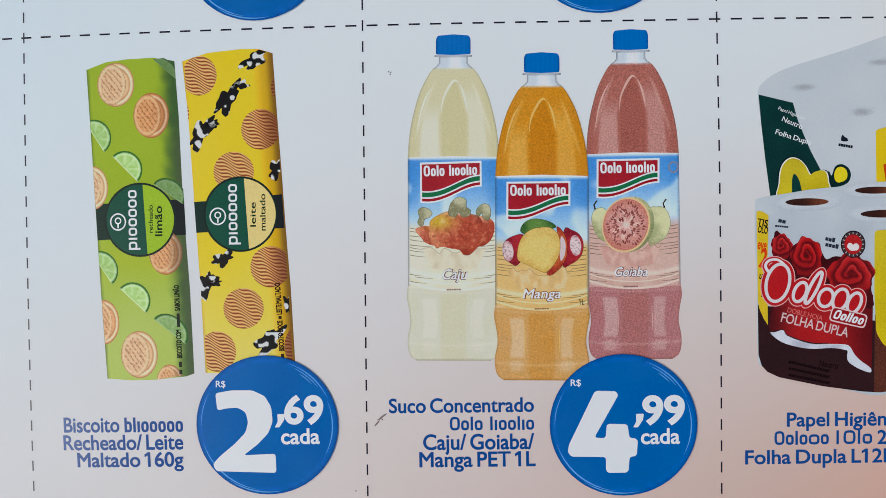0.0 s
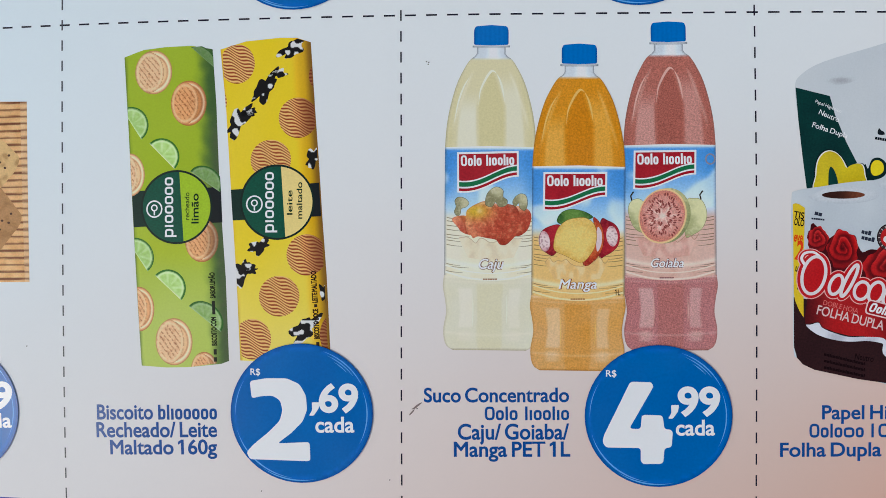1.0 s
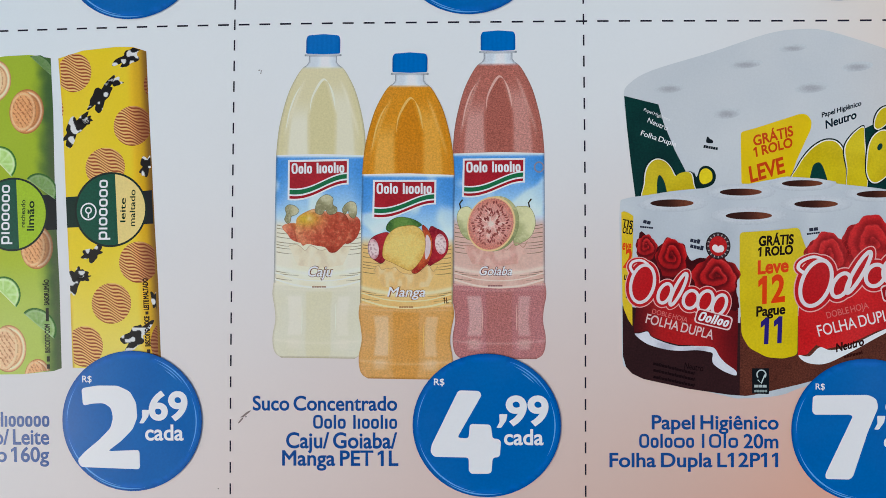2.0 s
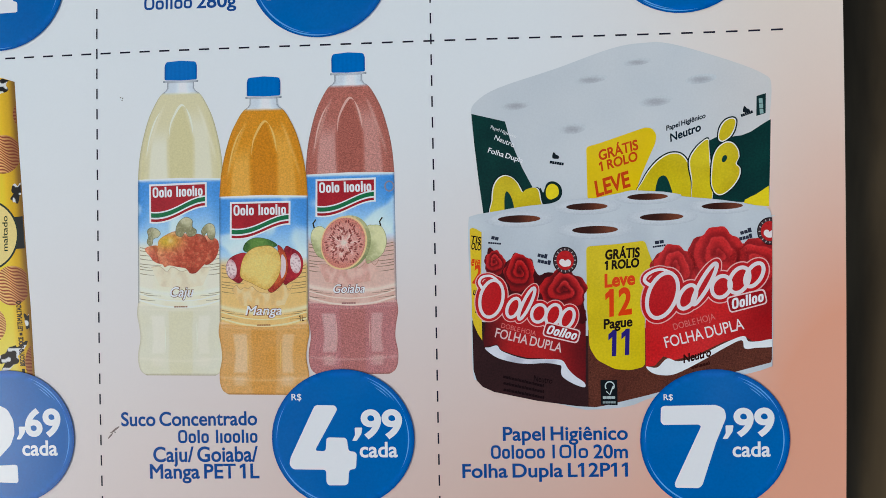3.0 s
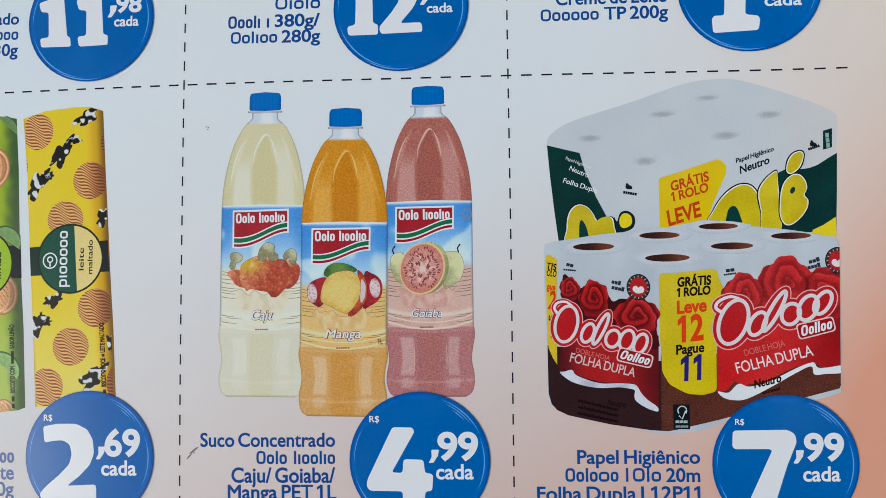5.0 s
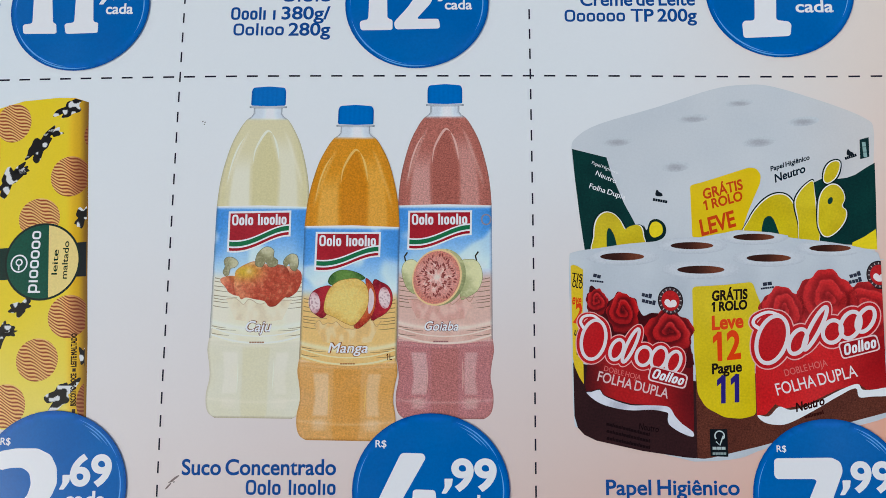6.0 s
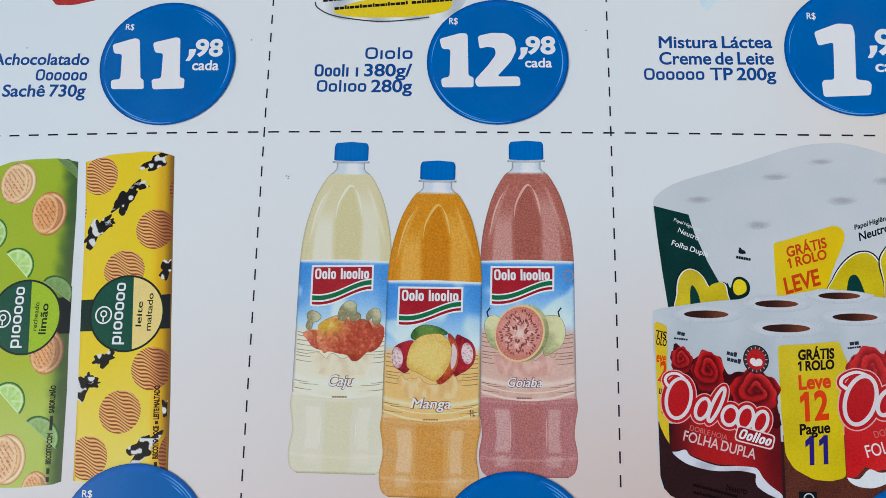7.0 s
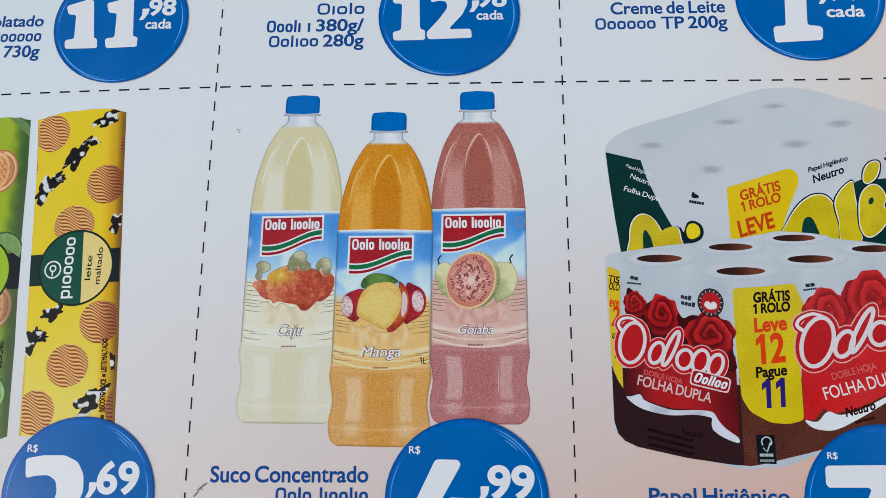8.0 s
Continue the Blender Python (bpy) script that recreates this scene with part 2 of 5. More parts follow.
def part(name, shapes, colour, level, parent, label="", mat=None, cell=4.0):
    """One printed part: outlines filled with ink, on the bent sheet. cell: the mesh's fineness in mm."""
    bm = bmesh.new()
    for shape in shapes:
        if len(shape) < 3:
            continue
        try:
            bm.faces.new([bm.verts.new((p[0], p[1], 0)) for p in shape])
        except ValueError:
            pass
    bmesh.ops.remove_doubles(bm, verts=bm.verts, dist=1e-4)
    bmesh.ops.triangulate(bm, faces=[f for f in bm.faces if len(f.verts) > 4])
    if bm.verts:
        for axis in (0, 1):
            lo, hi = min(v.co[axis] for v in bm.verts), max(v.co[axis] for v in bm.verts)
            n = int((hi - lo) / cell)
            for i in range(1, n + 1):
                c = Vector((0, 0, 0))
                c[axis] = lo + (hi - lo) * i / (n + 1)
                d = Vector((0, 0, 0))
                d[axis] = 1
                bmesh.ops.bisect_plane(bm, geom=bm.verts[:] + bm.edges[:] + bm.faces[:], dist=1e-6, plane_co=c, plane_no=d)
    return finish(name, bm, colour, level, parent, mat or INK, label)


GLYPHS = {}


def glyphs(words):
    """The built-in letters as flat polygons, turned anticlockwise: places and faces."""
    if words not in GLYPHS:
        cu = bpy.data.curves.new("letters", "FONT")
        cu.body, cu.size, cu.resolution_u = words, 1.0, 6
        cu.space_word = 0.62
        ob = new("letters", cu)
        bpy.context.view_layer.update()
        me = bpy.data.meshes.new_from_object(ob.evaluated_get(bpy.context.evaluated_depsgraph_get()))
        bpy.data.objects.remove(ob)
        b = bmesh.new()
        b.from_mesh(me)
        bmesh.ops.remove_doubles(b, verts=b.verts, dist=1e-6)
        b.verts.index_update()
        b.normal_update()
        GLYPHS[words] = ([(v.co.x, v.co.y) for v in b.verts], [tuple(v.index for v in (f.verts if f.normal.z > 0 else reversed(f.verts))) for f in b.faces])
        b.free()
        bpy.data.meshes.remove(me)
        bpy.data.curves.remove(cu)
        # a flag for each plain numeral one
        verts, faces = GLYPHS[words]
        for i, ch in enumerate(words):
            if ch == "1" and words != "1":
                bar = [p[0] for p in glyphs("1")[0]]
                w = max(bar) - min(bar)
                top = max(p[1] for p in glyphs("1")[0])
                xr = max(p[0] for p in glyphs(words[:i + 1])[0]) if i + 1 < len(words) else max(p[0] for p in verts)
                n = len(verts)
                verts += [(xr - w * 0.9, top), (xr - w * 0.9, top - 0.1), (xr - w - 0.15, top - 0.2), (xr - w - 0.15, top - 0.1)]
                faces.append((n + 3, n + 2, n + 1, n))
    return GLYPHS[words]


def thick(verts, faces, w):
    """Letters made bolder: every rim point moved outward by w."""
    count = {}
    for f in faces:
        for i, j in zip(f, f[1:] + f[:1]):
            count[i, j] = True
    push = {}
    for i, j in count:
        if (j, i) not in count:
            d = Vector((verts[j][0] - verts[i][0], verts[j][1] - verts[i][1]))
            if d.length > 1e-7:
                n = Vector((d.y, -d.x)).normalized()
                push.setdefault(i, []).append(n)
                push.setdefault(j, []).append(n)
    out = list(verts)
    for i, ns in push.items():
        m = sum(ns, Vector((0, 0)))
        if m.length < 1e-6:
            continue
        m.normalize()
        k = w / max(m.dot(ns[0]), 0.6)
        out[i] = (verts[i][0] + m.x * k, verts[i][1] + m.y * k)
    return out


def text(words, a, b, high, colour, level, parent, name="lettering", bold=0.012, slant=0.0, label="", mat=None):
    """Words set from a to b along their base line, with capitals as high as given."""
    verts, faces = glyphs(words)
    cap = max(p[1] for p in glyphs("H")[0])
    verts = thick(verts, faces, bold)
    x0, x1 = min(p[0] for p in verts), max(p[0] for p in verts)
    a, b = Vector(a), Vector(b)
    d = b - a
    up = Vector((-d.y, d.x)).normalized()
    bm = bmesh.new()
    vs = []
    for x, y in verts:
        q = a + d * ((x - x0) / (x1 - x0)) + up * (y / cap * high) + d.normalized() * (y / cap * high * slant)
        vs.append(bm.verts.new((q.x, q.y, 0)))
    for f in faces:
        try:
            bm.faces.new([vs[i] for i in f])
        except ValueError:
            pass
    return finish(name, bm, colour, level, parent, mat or SOLID, label)


def marks(forms, a, b, high, colour, level, parent, name="wordmark", weight=0.17, slant=0.0, label="", mat=None, joined=False):
    """A wordmark as plain shapes: o round, l tall bar, i short bar, b tall round, p hanging round, a space is a gap."""
    wide = {"o": 1.0, "l": 0.42, "i": 0.42, "b": 1.0, "p": 1.0, "w": 1.35, " ": 0.6, "D": 1.25}
    a, b = Vector(a), Vector(b)
    d = b - a
    up, along = Vector((-d.y, d.x)).normalized(), d.normalized()
    gap = 0.0 if joined else 0.14
    total = sum(wide[c] + gap for c in forms) - gap
    unit = d.length / total
    w = weight * high
    letters, x = [], 0.0
    for c in forms:
        x0, x1 = x * unit, (x + wide[c]) * unit
        x += wide[c] + gap
        lo = -0.26 * high if c == "p" else 0.0
        hi = high if c in "lbD" else 0.74 * high

        def put(u, v):
            q = a + along * (u + v * slant) + up * v
            return (q.x, q.y)
        if c == " ":
            continue
        shapes = []
        letters.append(shapes)
        if name in ("small_print", "maker_word"):
            shapes.append([put(x0, 0), put(x1 + 0.02 * unit, 0), put(x1 + 0.02 * unit, hi), put(x0, hi)])
            continue
        if c in "li":
            m = (x0 + x1) / 2
            shapes.append([put(m - w / 2, 0), put(m + w / 2, 0), put(m + w / 2, hi), put(m - w / 2, hi)])
            continue
        top = 0.74 * high if c == "b" else hi
        ring = [(x0 + w / 2 + (x1 - x0 - w) * (0.5 + 0.5 * math.copysign(abs(math.cos(k)) ** 0.6, math.cos(k))), w / 2 + (top - w) * (0.5 + 0.5 * math.copysign(abs(math.sin(k)) ** 0.6, math.sin(k)))) for k in (2 * math.pi * i / 16 for i in range(16))]
        shapes += [[put(*p) for p in f] for f in stroke(ring, w, closed=True)]
        if c in "bp":
            shapes.append([put(x0, lo), put(x0 + w, lo), put(x0 + w, hi), put(x0, hi)])
    if name in ("small_print", "maker_word", "cut_off_line"):
        return tagged(part(name, [f for one in letters for f in one], colour, level, parent, label, mat or SOLID, 9.0), kind="stuff")
    made = [part(name if k == 0 and label else "word_shape", one, colour, level, parent, label if k == 0 else "", mat or SOLID, 9.0) for k, one in enumerate(letters)]
    return made[0]


def step(lo, hi, v):
    k = min(max((v - lo) / (hi - lo), 0.0), 1.0)
    return k * k * (3 - 2 * k)


def blend(a, b, k):
    return tuple(p + (q - p) * k for p, q in zip(a, b))


def grain(x, y, size=1.0):
    return noise.noise(Vector((x / size, y / size, 0.3)))


# ---- ground and table ----
bm = bmesh.new()
bmesh.ops.create_grid(bm, x_segments=1, y_segments=1, size=400)
me = bpy.data.meshes.new("ground")
bm.to_mesh(me)
bm.free()
me.materials.append(STONE)
tagged(new("ground", me), "plain grey paved terrace under the table", "ground", kind="structure")

TOP = DESK + min(rise(x, y) for x in range(-125, 130, 5) for y in range(-112, 66, 4)) / 1000 - 0.0006


def block(name, c, size, bevel, parent, mat):
    b = bmesh.new()
    bmesh.ops.create_cube(b, size=1)
    for v in b.verts:
        v.co = Vector((c[i] + v.co[i] * size[i] for i in range(3)))
    bmesh.ops.bevel(b, geom=b.edges[:], offset=bevel, segments=3, affect="EDGES")
    data = bpy.data.meshes.new(name)
    b.to_mesh(data)
    b.free()
    data.materials.append(mat)
    ob = new(name, data)
    ob.parent = parent
    return ob


table = tagged(new("table"), "dark brown stained wooden table under the leaflet", "table")
block("tabletop", (0.1, 0.1, TOP - 0.0175), (1.3, 0.8, 0.035), 0.004, table, WOOD)
for sx in (-0.48, 0.68):
    for sy in (-0.24, 0.44):
        block("leg", (sx, sy, (TOP - 0.035) / 2), (0.06, 0.06, TOP - 0.035), 0.004, table, WOOD)

# ---- the leaflet's sheet ----
leaflet = tagged(new("leaflet"), "glossy printed supermarket offers leaflet lying slightly curled on dark wood", "leaflet")
WEST, EAST, SOUTH, NORTH = -125.0, 127.9, -112.0, 66.0


def sheet():
    b = bmesh.new()
    nx, ny = 110, 80
    rows = []
    for j in range(ny + 1):
        y = SOUTH + (NORTH - SOUTH) * j / ny
        rows.append([b.verts.new((WEST + (EAST - WEST) * i / nx, y, 0)) for i in range(nx + 1)])
    for j in range(ny):
        for i in range(nx):
            b.faces.new((rows[j][i], rows[j][i + 1], rows[j + 1][i + 1], rows[j + 1][i]))
    for v in b.verts:
        v.co = lift(v.co.x, v.co.y, 0)
    below = bmesh.ops.extrude_face_region(b, geom=b.faces[:])
    for v in below["geom"]:
        if isinstance(v, bmesh.types.BMVert):
            v.co.z -= 0.00012
    bmesh.ops.recalc_face_normals(b, faces=b.faces)
    me = bpy.data.meshes.new("paper_sheet")
    b.to_mesh(me)
    b.free()
    me.materials.append(PAPER)
    ob = new("paper_sheet", me)
    ob.parent = leaflet
    tagged(ob, "bluish-white coated paper tinted peach at foot and edge, cool light painted at left")


sheet()

# ---- price badges ----
BLUE, NAVY, WHITE = (11, 107, 170), (36, 90, 150), (222, 229, 234)


def price_badge(c, digits, cents, comma, each, sign, tail="98", label=""):
    """A round blue price badge: disc, glossy arcs, big numeral, small cents."""
    rx, ry = 12.4, 11.95

    def shade(x, y):
        r = math.hypot((x - c[0]) / rx, (y - c[1]) / ry)
        k = blend(BLUE, (18, 116, 178), 0.5 + 0.5 * grain(x, y, 7))
        k = blend(k, (14, 74, 140), step(0.965, 0.99, r) * 0.5)
        return blend(k, (40, 120, 200), step(0.9, 0.94, r) * (1 - step(0.94, 0.965, r)) * 0.5)
    disc = part("price_badge", [oval(c, rx * k, ry * k, n=56) for k in (1,)], shade, 28, leaflet, label, SOLID, 0.8)
    for a0, a1, k, w in ((24, 70, 0.94, 0.2), (36, 66, 0.905, 0.16), (-28, 22, 0.92, 0.2), (42, 58, 0.87, 0.14), (196, 262, 0.94, 0.24), (150, 182, 0.93, 0.12), (236, 282, 0.965, 0.22)):
        arc = oval(c, rx * k, ry * k, 0, 18, a0, a1)
        part("gloss_arc", stroke(arc, w, taper=True), (112, 168, 214), 29, disc, mat=SOLID)
    for d in digits:
        part("numeral", [rounded(d, 0.55)], WHITE, 30, disc, "thick white numeral", SOLID, 3.0)
    if cents:
        text(tail, *cents, WHITE, 30, disc, "cent_price", 0.032, mat=SOLID)
    if comma:
        a = Vector(comma)
        part("comma", [rounded([(a.x - 0.2, a.y + 1.3), (a.x + 1.15, a.y + 1.3), (a.x + 0.95, a.y + 0.2), (a.x + 0.1, a.y - 1.0), (a.x - 0.7, a.y - 1.0), (a.x - 0.15, a.y)], 0.2)], WHITE, 30, disc, mat=SOLID)
    if each:
        text("cada", *each, WHITE, 30, disc, "each_word", 0.022, mat=SOLID)
    if sign:
        text("R$", *sign, WHITE, 30, disc, "currency_sign", 0.012, mat=SOLID)
    return disc


price_badge((-17.46, -68.19),
            [[(-26.4, -62.7), (-23.5, -62.2), (-19.9, -62.2), (-17.7, -63.2), (-16.6, -65.1), (-16.4, -67.6), (-17.2, -69.6), (-19.2, -71.6), (-21.6, -73.4), (-16.0, -73.1), (-15.9, -76.4), (-26.5, -76.2), (-27.1, -75.0), (-25.8, -73.6), (-23.2, -71.5), (-21.2, -69.5), (-20.7, -67.7), (-21.1, -66.0), (-22.4, -65.2), (-24.4, -65.3), (-26.1, -65.7)]],
            ((-14.37, -67.86), (-7.54, -67.81), 4.52), (-15.37, -67.58), ((-14.99, -71.41), (-8.24, -71.34), 2.56), ((-26.27, -61.66), (-24.56, -61.65), 1.09), "69", "round blue price badge over the biscuit packs")
price_badge((43.21, -68.53),
            [[(38.5, -62.7), (42.0, -62.8), (42.4, -63.5), (38.3, -70.6), (40.2, -70.7), (40.4, -68.5), (40.8, -68.3), (43.9, -68.4), (44.2, -70.7), (45.2, -70.8), (45.6, -71.2), (45.4, -73.8), (44.2, -73.9), (44.0, -76.3), (43.5, -76.6), (40.6, -76.6), (40.2, -76.1), (40.2, -73.9), (34.4, -73.8), (33.8, -73.0), (34.0, -71.8)]],
            ((46.40, -68.34), (53.56, -68.35), 4.55), (45.53, -67.95), ((46.11, -71.73), (52.69, -71.74), 2.52), ((34.43, -61.84), (36.17, -61.84), 1.07), "99", "round blue price badge over the juice bottles")
price_badge((106.22, -69.35),
            [[(97.4, -63.8), (97.8, -63.5), (106.6, -63.4), (107.9, -64.1), (108.2, -65.5), (106.5, -69.6), (104.1, -77.0), (103.5, -77.5), (99.6, -77.4), (99.5, -76.6), (104.0, -67.0), (103.6, -66.7), (97.7, -66.7), (97.3, -66.2)]],
            ((109.37, -68.57), (116.11, -68.57), 4.38), (108.23, -68.18), ((109.16, -72.18), (115.43, -72.17), 2.44), ((97.86, -62.51), (99.40, -62.51), 0.98), "99", "round blue price badge over the toilet rolls")
price_badge((-18.54, 13.24),
            [[(-29.0, 17.0), (-24.9, 18.2), (-24.0, 17.9), (-23.1, 10.3), (-22.5, 10.0), (-22.3, 8.4), (-22.6, 8.2), (-28.3, 8.3), (-28.5, 9.8), (-28.2, 10.1), (-26.8, 10.2), (-27.0, 15.1), (-28.5, 15.2)],
             [(-21.5, 17.2), (-17.3, 18.2), (-16.5, 18.0), (-15.9, 10.3), (-15.0, 10.1), (-15.0, 8.3), (-15.3, 8.2), (-20.7, 8.1), (-21.0, 9.8), (-20.7, 10.1), (-19.3, 10.2), (-19.4, 15.1), (-20.9, 15.2)]],
            ((-13.57, 14.48), (-8.51, 14.40), 3.13), (-14.50, 14.50), ((-13.85, 11.73), (-9.01, 11.66), 1.88), ((-26.87, 19.90), (-25.28, 19.86), 1.14), "98", "round blue price badge for chocolate powder")
price_badge((40.54, 12.97),
            [[(30.3, 17.3), (34.0, 18.4), (35.3, 18.3), (35.5, 10.2), (36.4, 9.9), (36.4, 8.2), (36.1, 8.0), (30.9, 8.0), (30.7, 9.7), (32.2, 10.0), (32.3, 15.3), (30.8, 15.3)],
             [(37.1, 17.8), (39.5, 18.4), (42.1, 18.3), (43.5, 17.2), (43.9, 15.0), (42.9, 12.8), (40.5, 10.0), (44.4, 10.0), (44.6, 8.2), (36.9, 8.1), (36.6, 9.4), (38.9, 12.1), (40.3, 14.2), (40.1, 15.5), (38.7, 15.7), (37.4, 15.3)]],
            ((45.50, 14.34), (50.73, 14.30), 3.16), (44.80, 14.24), ((45.37, 11.75), (50.10, 11.72), 1.72), ((32.00, 20.17), (33.52, 20.15), 1.23), "98", "round blue price badge for milk powder")
price_badge((102.43, 14.20),
            [[(95.3, 17.8), (99.3, 19.3), (101.8, 19.1), (102.1, 17.4), (101.6, 8.9), (103.7, 8.6), (104.1, 8.0), (103.8, 6.0), (96.0, 5.8), (95.9, 8.4), (96.3, 8.9), (98.0, 8.9), (98.4, 15.8), (95.8, 15.2)]],
            ((105.27, 13.52), (111.54, 13.36), 4.36), (104.54, 13.74), ((104.93, 10.25), (111.19, 10.11), 2.05), ((94.31, 20.27), (95.83, 20.24), 1.19), "99", "round blue price badge for cream")
price_badge((-81.92, -68.60), [], ((-78.60, -68.19), (-70.56, -67.99), 4.44), None, ((-78.50, -71.81), (-70.89, -71.58), 2.49), None, "89", "round blue price badge for crackers")

# ---- captions ----


def caption(rows, label):
    """Right-aligned blue caption lines; each row is (kind, words, base line from, to, capital height)."""
    head = None
    for kind, words, a, b, high in rows:
        if kind == "text":
            ob = text(words, a, b, high, NAVY, 3, head or leaflet, "caption" if head is None else "caption_line", 0.021, label="" if head else label)
        else:
            ob = marks(words, a, b, high, NAVY, 3, head or leaflet, "caption" if head is None else "brand_word", 0.176, label="" if head else label)
        head = head or ob


caption([("text", "Biscoito", (-54.35, -69.76), (-43.92, -69.55), 2.54), ("marks", "bliooooo", (-42.98, -69.64), (-32.32, -69.46), 2.61),
         ("text", "Recheado/ Leite", (-54.51, -72.91), (-32.34, -72.44), 2.54), ("text", "Maltado 160g", (-51.97, -75.89), (-32.37, -75.43), 2.44)], "dark blue caption for filled biscuits")
caption([("text", "Suco Concentrado", (3.66, -66.18), (28.23, -66.11), 2.34), ("marks", "Dolo lioolio", (13.98, -69.25), (28.22, -69.21), 2.33),
         ("text", "Caju/ Goiaba/", (9.39, -72.48), (28.22, -72.41), 2.53), ("text", "Manga PET 1L", (8.70, -75.41), (28.40, -75.33), 2.44)], "dark blue caption for concentrated juice")
caption([("text", "Papel Higiênico", (70.73, -69.13), (91.82, -69.15), 2.26), ("marks", "Dolowo l", (68.62, -72.28), (79.56, -72.28), 2.36), ("marks", "Dlo", (80.24, -72.28), (85.10, -72.28), 2.36),
         ("text", "20m", (85.97, -72.28), (91.78, -72.28), 2.25), ("text", "Folha Dupla L12P11", (63.67, -75.44), (91.74, -75.41), 2.27)], "dark blue caption for toilet paper")
caption([("text", "Achocolatado", (-51.62, 13.77), (-33.12, 13.22), 2.16), ("marks", "Dooooo", (-42.90, 10.39), (-33.18, 10.14), 2.24), ("text", "Sachê 730g", (-48.88, 7.50), (-33.14, 7.08), 2.22)], "dark blue caption for chocolate powder")
caption([("marks", "Diolo", (17.16, 13.57), (25.59, 13.50), 2.31), ("marks", "Dooli i", (8.25, 10.27), (16.09, 10.21), 2.40), ("text", "380g/", (17.08, 10.31), (25.57, 10.25), 2.28),
         ("marks", "Dolioo", (8.80, 7.36), (17.59, 7.30), 2.26), ("text", "280g", (18.39, 7.29), (25.64, 7.25), 2.25)], "dark blue caption for milk powder")
caption([("text", "Mistura Láctea", (68.73, 15.33), (88.16, 15.06), 2.16), ("text", "Creme de Leite", (68.69, 12.22), (88.23, 11.99), 2.24),
         ("marks", "Dooooo", (65.94, 9.28), (76.27, 9.20), 2.23), ("text", "TP 200g", (77.23, 9.19), (88.40, 9.07), 2.21)], "dark blue caption for cream")

# ---- juice bottles ----
NECK = [(0.0, 0.30), (0.058, 0.30), (0.0601, 0.41), (0.066, 0.41), (0.0661, 0.315), (0.085, 0.315)]
PROFILE = NECK + spline([(0.094, 0.36), (0.105, 0.46), (0.13, 0.58), (0.18, 0.75), (0.25, 0.89), (0.31, 0.965), (0.375, 1.0)], 4, False) + spline([(0.77, 1.0), (0.805, 1.025), (0.845, 0.975), (0.885, 0.95), (0.93, 1.005), (0.965, 0.995), (0.988, 0.93), (1.0, 0.8)], 4, False)


